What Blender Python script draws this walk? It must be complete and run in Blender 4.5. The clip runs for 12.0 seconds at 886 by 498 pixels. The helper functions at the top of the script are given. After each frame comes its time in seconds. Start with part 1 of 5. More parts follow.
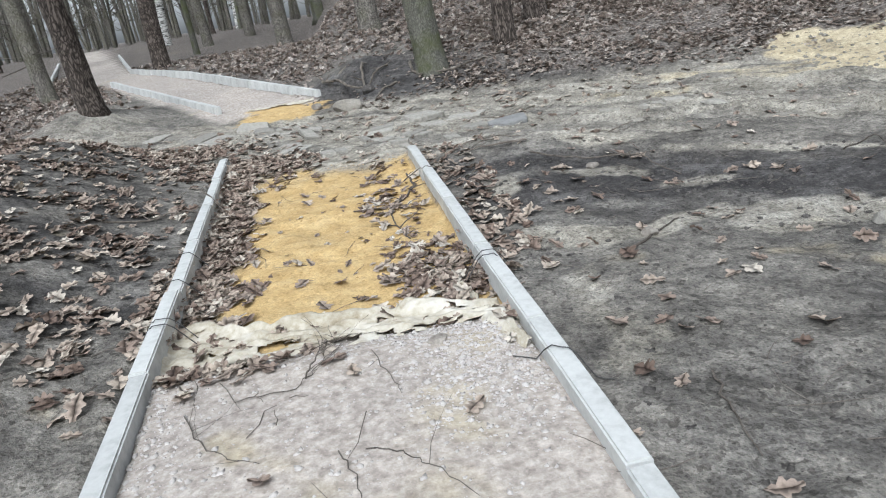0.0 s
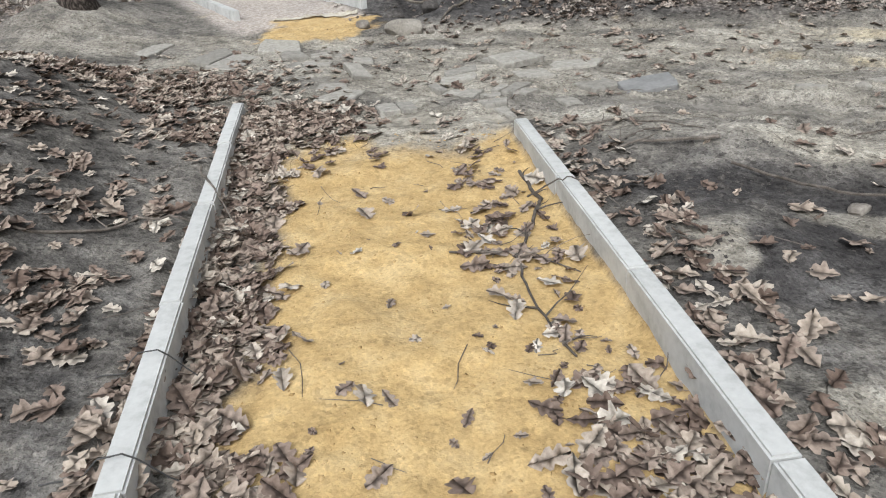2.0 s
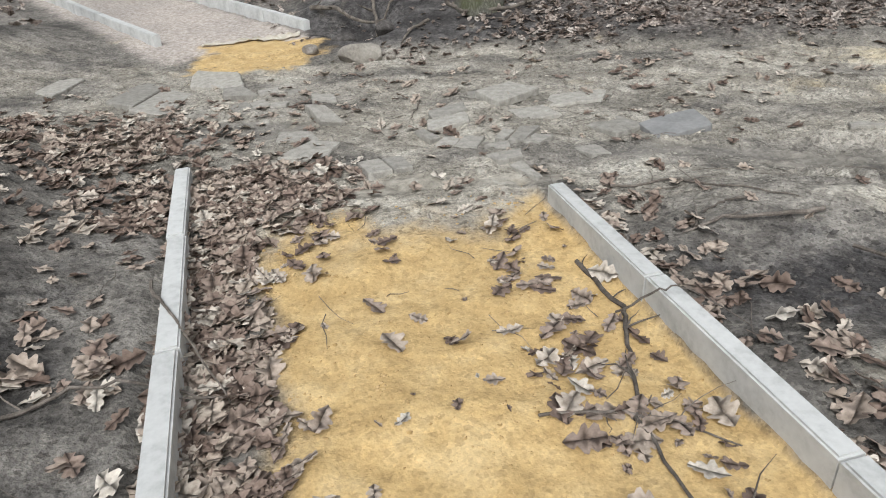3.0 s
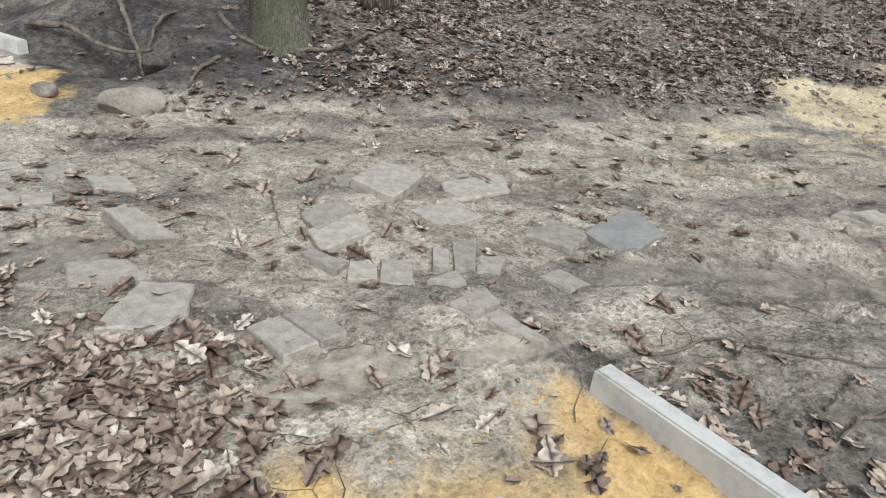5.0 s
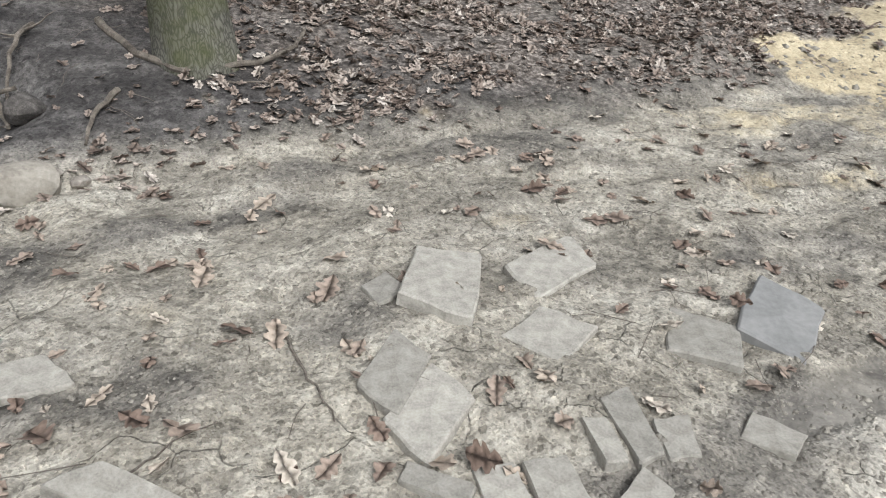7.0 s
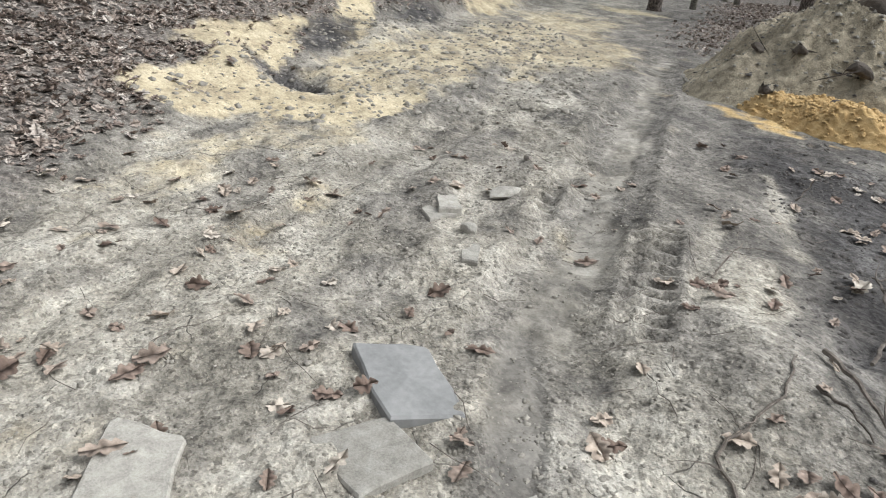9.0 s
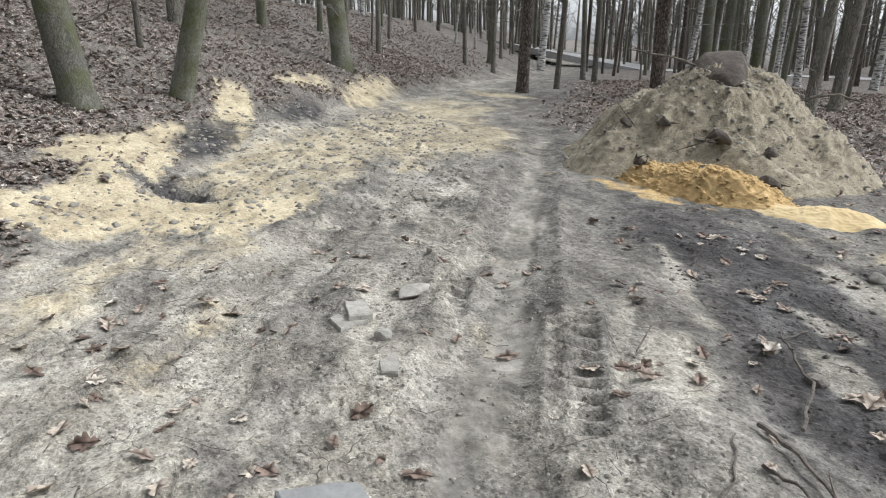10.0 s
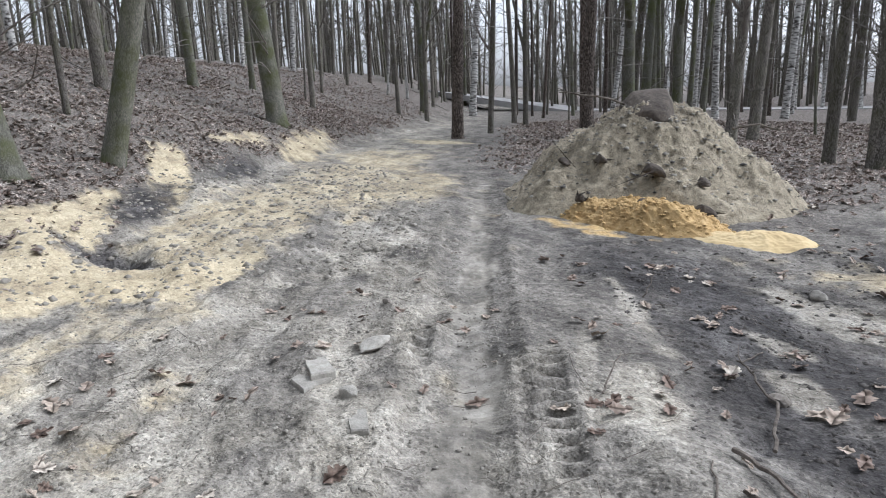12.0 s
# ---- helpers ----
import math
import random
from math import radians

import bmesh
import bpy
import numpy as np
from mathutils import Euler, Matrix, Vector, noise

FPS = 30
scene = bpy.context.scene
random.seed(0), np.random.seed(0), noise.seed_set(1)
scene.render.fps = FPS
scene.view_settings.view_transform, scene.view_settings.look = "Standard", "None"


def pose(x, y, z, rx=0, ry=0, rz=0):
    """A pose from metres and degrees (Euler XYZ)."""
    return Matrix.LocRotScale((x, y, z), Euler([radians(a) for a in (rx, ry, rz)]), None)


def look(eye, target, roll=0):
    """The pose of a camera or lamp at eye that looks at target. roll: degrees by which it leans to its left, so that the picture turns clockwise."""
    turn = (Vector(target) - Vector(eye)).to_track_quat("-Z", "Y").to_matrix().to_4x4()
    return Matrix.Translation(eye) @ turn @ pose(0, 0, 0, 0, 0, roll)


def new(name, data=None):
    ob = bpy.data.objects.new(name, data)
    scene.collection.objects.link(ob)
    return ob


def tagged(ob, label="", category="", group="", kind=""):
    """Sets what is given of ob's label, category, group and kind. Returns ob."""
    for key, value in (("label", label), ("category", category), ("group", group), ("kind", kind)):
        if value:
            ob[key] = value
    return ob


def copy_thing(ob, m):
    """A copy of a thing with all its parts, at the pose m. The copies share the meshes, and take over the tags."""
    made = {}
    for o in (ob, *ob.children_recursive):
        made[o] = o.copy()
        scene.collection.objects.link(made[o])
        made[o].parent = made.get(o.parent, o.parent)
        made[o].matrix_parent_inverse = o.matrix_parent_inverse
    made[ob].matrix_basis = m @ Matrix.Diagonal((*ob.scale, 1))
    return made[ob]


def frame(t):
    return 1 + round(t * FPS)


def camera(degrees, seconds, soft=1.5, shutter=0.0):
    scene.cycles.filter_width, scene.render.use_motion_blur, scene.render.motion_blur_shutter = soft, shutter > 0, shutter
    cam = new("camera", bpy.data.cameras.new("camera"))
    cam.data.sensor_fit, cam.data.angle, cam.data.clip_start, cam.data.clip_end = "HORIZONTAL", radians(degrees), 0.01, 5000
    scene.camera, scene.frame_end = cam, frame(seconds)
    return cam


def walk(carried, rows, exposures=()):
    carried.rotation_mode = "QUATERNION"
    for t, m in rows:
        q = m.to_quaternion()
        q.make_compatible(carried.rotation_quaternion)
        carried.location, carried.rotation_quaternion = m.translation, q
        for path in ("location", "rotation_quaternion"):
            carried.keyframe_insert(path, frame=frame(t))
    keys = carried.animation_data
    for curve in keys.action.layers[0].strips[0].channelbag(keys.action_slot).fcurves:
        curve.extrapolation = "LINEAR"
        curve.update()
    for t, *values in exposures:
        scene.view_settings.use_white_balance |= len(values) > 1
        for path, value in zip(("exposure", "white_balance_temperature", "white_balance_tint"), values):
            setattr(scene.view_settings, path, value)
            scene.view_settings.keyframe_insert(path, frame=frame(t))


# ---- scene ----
cam = camera(66.8, 12.0, 1.1)
PATH = [
    (0, (0.221, 0.148, 1.509), (0.437, 2.008, 0.806), -8.7),
    (0.5, (0.125, 0.749, 1.472), (0.338, 2.57, 0.672), -5.3),
    (1, (0.111, 1.279, 1.427), (0.276, 3.1, 0.615), -6.2),
    (1.5, (0.079, 1.884, 1.453), (0.232, 3.654, 0.535), -3.3),
    (2, (-0.094, 2.479, 1.498), (0.058, 4.24, 0.562), -3.9),
    (2.5, (-0.265, 3.114, 1.52), (0.099, 4.88, 0.655), -4.5),
    (2.7, (-0.339, 3.314, 1.532), (0.004, 5.068, 0.634), -4.3),
    (4.3, (-0.824, 4.815, 1.607), (0.176, 6.261, 0.653), 1.7),
    (4.5, (-0.877, 4.978, 1.592), (0.24, 6.378, 0.701), 1.6),
    (5, (-0.923, 5.502, 1.553), (0.241, 6.864, 0.665), 6.4),
    (5.5, (-0.857, 5.96, 1.588), (0.145, 7.409, 0.641), 4.3),
    (6, (-0.839, 6.349, 1.588), (0.285, 7.678, 0.603), 4.9),
    (6.5, (-0.755, 6.839, 1.578), (0.359, 8.181, 0.6), 4.0),
    (7, (-0.628, 7.123, 1.622), (0.736, 8.187, 0.617), 4.3),
    (7.5, (-0.462, 7.353, 1.609), (1.22, 7.992, 0.736), 4.4),
    (7.7, (-0.34, 7.419, 1.552), (1.439, 7.807, 0.724), 4.6),
    (9.3, (0.114, 7.964, 1.564), (1.834, 7.301, 0.786), 3.1),
    (9.5, (0.17, 7.923, 1.586), (1.901, 7.202, 0.89), 0.9),
    (10, (0.242, 7.945, 1.608), (1.958, 7.102, 1.022), 1.3),
    (10.5, (0.287, 7.995, 1.62), (2.002, 7.072, 1.165), -0.6),
    (11, (0.289, 8.021, 1.628), (2.007, 7.084, 1.213), -0.8),
    (11.5, (0.295, 8.026, 1.623), (2.007, 7.075, 1.217), -0.3),
    (12, (0.301, 8.005, 1.613), (1.968, 6.998, 1.16), -1.5),
]
EXPOSURES = [(0.0, 0.66, 5800, 7), (2.5, 0.52, 6150, 9), (4.5, 0.46, 6150, 9), (5.5, 0.7, 6200, 9), (7.5, 0.74, 6150, 9), (9.5, 0.85, 6100, 8), (12.0, 0.8, 5750, 11)]
walk(cam, [(t, look(eye, target, roll)) for t, eye, target, roll in PATH], EXPOSURES)

world = bpy.data.worlds.new("overcast_sky")
scene.world = world
world.use_nodes = True
wn = world.node_tree
sky = wn.nodes.new("ShaderNodeTexSky")
sky.sky_type, sky.sun_disc = "NISHITA", False
sky.sun_elevation, sky.sun_rotation = radians(48), radians(200)
sky.air_density, sky.dust_density, sky.ozone_density = 1.0, 3.0, 0.6
grey = wn.nodes.new("ShaderNodeHueSaturation")
grey.inputs["Saturation"].default_value = 0.12
wn.links.new(sky.outputs["Color"], grey.inputs["Color"])
wn.links.new(grey.outputs["Color"], wn.nodes["Background"].inputs["Color"])
wn.nodes["Background"].inputs["Strength"].default_value = 0.15
sun_data = bpy.data.lights.new("sun", "SUN")
sun_data.energy, sun_data.angle, sun_data.color = 1.2, radians(25), (1.0, 0.97, 0.93)
sun = new("sun", sun_data)
sun.matrix_world = look((30 * math.sin(radians(200)) * 0.67, 30 * math.cos(radians(200)) * 0.67, 30 * 0.743), (0, 0, 0))


# ---- materials ----
def material(name, rough=0.9, metal=0.0):
    m = bpy.data.materials.new(name)
    m.use_nodes = True
    b = m.node_tree.nodes["Principled BSDF"]
    b.inputs["Roughness"].default_value, b.inputs["Metallic"].default_value = rough, metal
    b.inputs["Specular IOR Level"].default_value = 0.25
    return m, m.node_tree, b


def node(nt, kind, **values):
    n = nt.nodes.new(kind)
    for key, value in values.items():
        n.inputs[key.replace("_", " ")].default_value = value
    return n


def noise_node(nt, size, detail=4.0, coords="Object", stretch=(1, 1, 1), turn=0.0):
    """Noise whose lumps are about size metres across."""
    tc, mp = nt.nodes.new("ShaderNodeTexCoord"), nt.nodes.new("ShaderNodeMapping")
    mp.inputs["Scale"].default_value = stretch
    n = node(nt, "ShaderNodeTexNoise", Scale=1.0 / size, Detail=detail, Roughness=0.62)
    spin = nt.nodes.new("ShaderNodeMapping")
    spin.inputs["Rotation"].default_value = (0, 0, radians(turn))
    nt.links.new(tc.outputs[coords], spin.inputs["Vector"])
    nt.links.new(spin.outputs["Vector"], mp.inputs["Vector"])
    nt.links.new(mp.outputs["Vector"], n.inputs["Vector"])
    return n.outputs["Fac"]


def ramp(nt, fac, *stops):
    r = nt.nodes.new("ShaderNodeValToRGB")
    while len(r.color_ramp.elements) < len(stops):
        r.color_ramp.elements.new(0.5)
    for e, (p, c) in zip(r.color_ramp.elements, stops):
        e.position, e.color = p, (*c, 1)
    nt.links.new(fac, r.inputs["Fac"])
    return r.outputs["Color"]


def mix(nt, fac, a, b, blend="MIX"):
    n = nt.nodes.new("ShaderNodeMix")
    n.data_type, n.blend_type = "RGBA", blend
    for value, slot in ((fac, 0), (a, 6), (b, 7)):
        if hasattr(value, "is_linked"):
            nt.links.new(value, n.inputs[slot])
        elif slot == 0:
            n.inputs[0].default_value = value
        else:
            n.inputs[slot].default_value = (*value, 1)
    return n.outputs[2]


def calc(nt, op, a, b=0.0):
    n = nt.nodes.new("ShaderNodeMath")
    n.operation = op
    for value, slot in ((a, 0), (b, 1)):
        if hasattr(value, "is_linked"):
            nt.links.new(value, n.inputs[slot])
        else:
            n.inputs[slot].default_value = value
    return n.outputs[0]


def bump(nt, b, height, distance, strength=1.0):
    n = node(nt, "ShaderNodeBump", Strength=strength, Distance=distance)
    nt.links.new(height, n.inputs["Height"])
    nt.links.new(n.outputs["Normal"], b.inputs["Normal"])


def mask(nt, name):
    a = nt.nodes.new("ShaderNodeAttribute")
    a.attribute_name = name
    return a.outputs["Fac"]


def cells(nt, size, feature="F1", warp=0.0, out="Distance"):
    """Cell pattern of about size metres, bent by noise."""
    tc = nt.nodes.new("ShaderNodeTexCoord")
    v = node(nt, "ShaderNodeTexVoronoi", Scale=1.0 / size)
    v.feature = feature
    place = tc.outputs["Object"]
    if warp:
        n = node(nt, "ShaderNodeTexNoise", Scale=1.6 / size, Detail=3.0)
        nt.links.new(tc.outputs["Object"], n.inputs["Vector"])
        place = mix(nt, warp * size, place, n.outputs["Color"], "LINEAR_LIGHT")
    nt.links.new(place, v.inputs["Vector"])
    return v.outputs[out]


def ground_material():
    m, nt, b = material("forest_ground", 0.95)
    fine, mid, wide = noise_node(nt, 0.012, 2), noise_node(nt, 0.3, 6), noise_node(nt, 1.1, 4)
    grit, soft = noise_node(nt, 0.045, 4), noise_node(nt, 0.16, 3)
    broad_crust = noise_node(nt, 0.42, 5, "Object", (0.6, 1.25, 1.0), 33.0)
    patch = noise_node(nt, 0.11, 4)
    crust = calc(nt, "ADD", calc(nt, "ADD", calc(nt, "MULTIPLY", broad_crust, 0.5), calc(nt, "MULTIPLY", patch, 0.3)), calc(nt, "MULTIPLY", grit, 0.2))
    soil = ramp(nt, crust, (0.38, (0.07, 0.065, 0.058)), (0.5, (0.165, 0.153, 0.135)), (0.60, (0.28, 0.261, 0.229)))
    pale = ramp(nt, crust, (0.38, (0.15, 0.138, 0.115)), (0.46, (0.265, 0.244, 0.203)), (0.53, (0.37, 0.344, 0.291)), (0.62, (0.47, 0.444, 0.383)))
    dark = ramp(nt, crust, (0.38, (0.028, 0.026, 0.025)), (0.5, (0.06, 0.056, 0.054)), (0.62, (0.15, 0.143, 0.136)))
    sand = ramp(nt, soft, (0.3, (0.43, 0.296, 0.128)), (0.5, (0.515, 0.366, 0.168)), (0.7, (0.585, 0.435, 0.22)))
    stone = ramp(nt, grit, (0.34, (0.30, 0.262, 0.228)), (0.5, (0.42, 0.372, 0.328)), (0.66, (0.54, 0.49, 0.44)))
    duff = ramp(nt, grit, (0.36, (0.05, 0.042, 0.036)), (0.5, (0.14, 0.12, 0.104)), (0.62, (0.31, 0.277, 0.247)))
    cream = ramp(nt, crust, (0.38, (0.25, 0.21, 0.147)), (0.47, (0.42, 0.355, 0.238)), (0.60, (0.57, 0.495, 0.345)))
    edge = calc(nt, "MULTIPLY", calc(nt, "SUBTRACT", mid, 0.5), 2.6)
    col = soil
    for name, tint in (("pale", pale), ("dark", dark), ("gravel", stone), ("litter", duff), ("cream", cream), ("yellow", sand)):
        k = mask(nt, name)
        k = calc(nt, "ADD", k, calc(nt, "MULTIPLY", edge, calc(nt, "MULTIPLY", calc(nt, "MULTIPLY", k, calc(nt, "SUBTRACT", 1.0, k)), 4.0)))
        n = nt.nodes.new("ShaderNodeClamp")
        nt.links.new(k, n.inputs[0])
        col = mix(nt, n.outputs[0], col, tint)
    even = calc(nt, "SUBTRACT", 1.0, calc(nt, "MULTIPLY", mask(nt, "smoothed"), 0.7))
    speck = ramp(nt, fine, (0.34, (0.8, 0.8, 0.8)), (0.52, (1.0, 1.0, 1.0)), (0.70, (1.14, 1.13, 1.12)))
    tone = node(nt, "ShaderNodeSeparateColor")
    nt.links.new(cells(nt, 0.022, "F1", 0.3, "Color"), tone.inputs[0])
    crumb = ramp(nt, tone.outputs[0], (0.0, (0.45, 0.44, 0.43)), (0.22, (0.95, 0.95, 0.95)), (0.8, (1.03, 1.03, 1.03)), (1.0, (1.3, 1.29, 1.27)))
    dots = node(nt, "ShaderNodeSeparateColor")
    nt.links.new(cells(nt, 0.009, "F1", 0.3, "Color"), dots.inputs[0])
    grain = ramp(nt, dots.outputs[0], (0.0, (0.55, 0.54, 0.53)), (0.25, (0.95, 0.95, 0.95)), (0.75, (1.03, 1.03, 1.03)), (1.0, (1.25, 1.24, 1.22)))
    broad = ramp(nt, wide, (0.3, (0.84, 0.84, 0.85)), (0.7, (1.12, 1.11, 1.09)))
    crack = cells(nt, 0.2, "DISTANCE_TO_EDGE", 0.2)
    split = ramp(nt, crack, (0.0, (0.0, 0.0, 0.0)), (0.018, (1.0, 1.0, 1.0)))
    cracked = calc(nt, "MULTIPLY", ramp(nt, mid, (0.53, (0, 0, 0)), (0.58, (1, 1, 1))), calc(nt, "MULTIPLY", mask(nt, "pale"), even))
    open_crack = calc(nt, "MULTIPLY", calc(nt, "SUBTRACT", 1.0, split), cracked)
    col = mix(nt, even, col, speck, "MULTIPLY")
    col = mix(nt, calc(nt, "MULTIPLY", even, 0.85), col, crumb, "MULTIPLY")
    col = mix(nt, calc(nt, "MULTIPLY", even, 0.9), col, grain, "MULTIPLY")
    col = mix(nt, 0.8, col, broad, "MULTIPLY")
    col = mix(nt, calc(nt, "MULTIPLY", open_crack, 0.6), col, (0.10, 0.09, 0.078))
    nt.links.new(col, b.inputs["Base Color"])
    lump = cells(nt, 0.03, "SMOOTH_F1", 0.4)
    tall = calc(nt, "ADD", calc(nt, "MULTIPLY", patch, 1.1), calc(nt, "ADD", calc(nt, "MULTIPLY", grit, 0.6), calc(nt, "MULTIPLY", fine, 0.1)))
    tall = calc(nt, "SUBTRACT", tall, calc(nt, "MULTIPLY", lump, 0.28))
    tall = calc(nt, "SUBTRACT", calc(nt, "MULTIPLY", tall, even), calc(nt, "MULTIPLY", open_crack, 0.3))
    bump(nt, b, tall, 0.022, 1.0)
    return m


def plain(name, low, mid, high, size, rough=0.9, depth=0.004, stretch=(1, 1, 1), vary=0.0, coords="Object"):
    """A grained surface of three tones; vary shifts each object's tone a little."""
    m, nt, b = material(name, rough)
    big, small = noise_node(nt, size, 6, coords, stretch), noise_node(nt, size * 0.14, 4, coords, stretch)
    fac = calc(nt, "ADD", calc(nt, "MULTIPLY", big, 0.65), calc(nt, "MULTIPLY", small, 0.35))
    col = ramp(nt, fac, (0.34, low), (0.5, mid), (0.66, high))
    if vary:
        info = nt.nodes.new("ShaderNodeObjectInfo")
        col = mix(nt, 1.0, col, ramp(nt, info.outputs["Random"], (0.0, (1 - vary,) * 3), (1.0, (1 + vary,) * 3)), "MULTIPLY")
    nt.links.new(col, b.inputs["Base Color"])
    bump(nt, b, fac, depth)
    return m


def leaf_material(name, *stops):
    m, nt, b = material(name, 0.75)
    g = nt.nodes.new("ShaderNodeNewGeometry")
    info = nt.nodes.new("ShaderNodeObjectInfo")
    pick = calc(nt, "FRACT", calc(nt, "ADD", g.outputs["Random Per Island"], info.outputs["Random"]))
    col = mix(nt, 1.0, ramp(nt, pick, *stops), ramp(nt, noise_node(nt, 0.03, 4), (0.3, (0.6, 0.58, 0.56)), (0.7, (1.2, 1.2, 1.2))), "MULTIPLY")
    nt.links.new(col, b.inputs["Base Color"])
    bump(nt, b, noise_node(nt, 0.012, 3), 0.003, 0.6)
    return m


def bark_material(name, low, mid, high, plates, moss=0.0):
    m, nt, b = material(name, 0.95)
    tc, mp = nt.nodes.new("ShaderNodeTexCoord"), nt.nodes.new("ShaderNodeMapping")
    mp.inputs["Scale"].default_value = (1, 1, 0.32)
    v = node(nt, "ShaderNodeTexVoronoi", Scale=1.0 / plates)
    v.feature = "DISTANCE_TO_EDGE"
    warp = node(nt, "ShaderNodeTexNoise", Scale=6.0, Detail=4.0)
    nt.links.new(tc.outputs["Object"], mp.inputs["Vector"])
    nt.links.new(mp.outputs["Vector"], warp.inputs["Vector"])
    nt.links.new(mix(nt, 0.12, mp.outputs["Vector"], warp.outputs["Color"], "LINEAR_LIGHT"), v.inputs["Vector"])
    crack = ramp(nt, v.outputs["Distance"], (0.0, (0, 0, 0)), (0.22, (1, 1, 1)))
    grain = noise_node(nt, 0.09, 6, "Object", (1, 1, 0.25))
    fac = calc(nt, "ADD", calc(nt, "MULTIPLY", crack, 0.45), calc(nt, "MULTIPLY", grain, 0.6))
    col = ramp(nt, fac, (0.3, low), (0.6, mid), (0.9, high))
    info = nt.nodes.new("ShaderNodeObjectInfo")
    col = mix(nt, 1.0, col, ramp(nt, info.outputs["Random"], (0.0, (0.75, 0.75, 0.75)), (1.0, (1.2, 1.2, 1.2))), "MULTIPLY")
    if moss:
        spread = ramp(nt, noise_node(nt, 0.5, 5), (0.42, (0, 0, 0)), (0.62, (moss, moss, moss)))
        col = mix(nt, spread, col, (0.075, 0.085, 0.03))
    nt.links.new(col, b.inputs["Base Color"])
    bump(nt, b, fac, 0.012 if plates > 0.03 else 0.004)
    return m


def birch_material():
    m, nt, b = material("birch_bark", 0.8)
    dashes = noise_node(nt, 0.16, 5, "Object", (0.6, 0.6, 2.6))
    col = ramp(nt, dashes, (0.40, (0.05, 0.045, 0.04)), (0.47, (0.30, 0.29, 0.27)), (0.56, (0.52, 0.51, 0.48)))
    nt.links.new(col, b.inputs["Base Color"])
    bump(nt, b, dashes, 0.005)
    return m


GROUND = ground_material()
CONCRETE = plain("kerb_concrete", (0.36, 0.36, 0.34), (0.50, 0.50, 0.48), (0.58, 0.58, 0.555), 0.25, 0.85, 0.0015, vary=0.06)
OLD_CONCRETE = plain("weathered_concrete", (0.19, 0.178, 0.155), (0.31, 0.292, 0.256), (0.41, 0.388, 0.342), 0.06, 0.9, 0.007, vary=0.18)
DARK_CONCRETE = plain("dark_concrete", (0.165, 0.163, 0.158), (0.225, 0.223, 0.216), (0.285, 0.28, 0.27), 0.2, 0.85, 0.002)
ROCK = plain("field_stone", (0.12, 0.105, 0.09), (0.24, 0.215, 0.185), (0.36, 0.33, 0.29), 0.12, 0.9, 0.008, vary=0.15)
BOULDER = plain("pale_boulder", (0.15, 0.135, 0.115), (0.27, 0.247, 0.21), (0.38, 0.352, 0.305), 0.15, 0.9, 0.006)
PEBBLE = plain("gravel_pebble", (0.34, 0.31, 0.285), (0.46, 0.425, 0.395), (0.6, 0.57, 0.54), 0.03, 0.85, 0.001)
CLOD = plain("dry_soil_clod", (0.12, 0.11, 0.094), (0.23, 0.212, 0.18), (0.34, 0.317, 0.272), 0.05, 0.95, 0.003)
DARK_CLOD = plain("humus_clod", (0.03, 0.027, 0.025), (0.075, 0.068, 0.062), (0.16, 0.148, 0.135), 0.05, 0.95, 0.003)
SAND = plain("yellow_sand", (0.3, 0.195, 0.08), (0.44, 0.30, 0.135), (0.56, 0.41, 0.21), 0.09, 0.95, 0.012)
PALE_SAND = plain("pale_sand", (0.46, 0.345, 0.18), (0.56, 0.43, 0.235), (0.64, 0.52, 0.31), 0.3, 0.95, 0.004)
HEAP = plain("spoil_soil", (0.12, 0.102, 0.074), (0.30, 0.26, 0.19), (0.47, 0.41, 0.3), 0.1, 0.95, 0.04)
FABRIC = plain("geotextile", (0.27, 0.225, 0.15), (0.48, 0.435, 0.35), (0.64, 0.61, 0.545), 0.22, 0.9, 0.003)
TWIG = plain("twig_bark", (0.05, 0.043, 0.036), (0.115, 0.098, 0.082), (0.2, 0.175, 0.15), 0.05, 0.9, 0.002, vary=0.25)
ROOT = plain("root_bark", (0.05, 0.042, 0.034), (0.13, 0.112, 0.092), (0.24, 0.21, 0.175), 0.08, 0.9, 0.004)
WIRE = plain("dull_wire", (0.03, 0.03, 0.03), (0.06, 0.058, 0.055), (0.1, 0.095, 0.09), 0.02, 0.55, 0.0005)
TARMAC = plain("far_road_surface", (0.30, 0.295, 0.285), (0.38, 0.372, 0.36), (0.45, 0.44, 0.43), 0.6, 0.9, 0.004)
PINE = bark_material("pine_bark", (0.022, 0.018, 0.015), (0.085, 0.068, 0.056), (0.21, 0.175, 0.15), 0.045)
BEECH = bark_material("smooth_grey_bark", (0.07, 0.068, 0.056), (0.145, 0.14, 0.115), (0.22, 0.21, 0.175), 0.02, 0.8)
OAK = bark_material("furrowed_bark", (0.05, 0.044, 0.038), (0.15, 0.136, 0.118), (0.26, 0.237, 0.208), 0.03, 0.3)
BIRCH = birch_material()
BRANCH = plain("branch_bark", (0.07, 0.062, 0.054), (0.14, 0.125, 0.11), (0.21, 0.19, 0.168), 0.2, 0.9, 0.003, vary=0.25)
LEAF = leaf_material("dry_oak_leaf", (0.0, (0.14, 0.1, 0.078)), (0.2, (0.23, 0.172, 0.138)), (0.5, (0.325, 0.262, 0.214)), (0.82, (0.44, 0.37, 0.30)), (1.0, (0.58, 0.53, 0.455)))
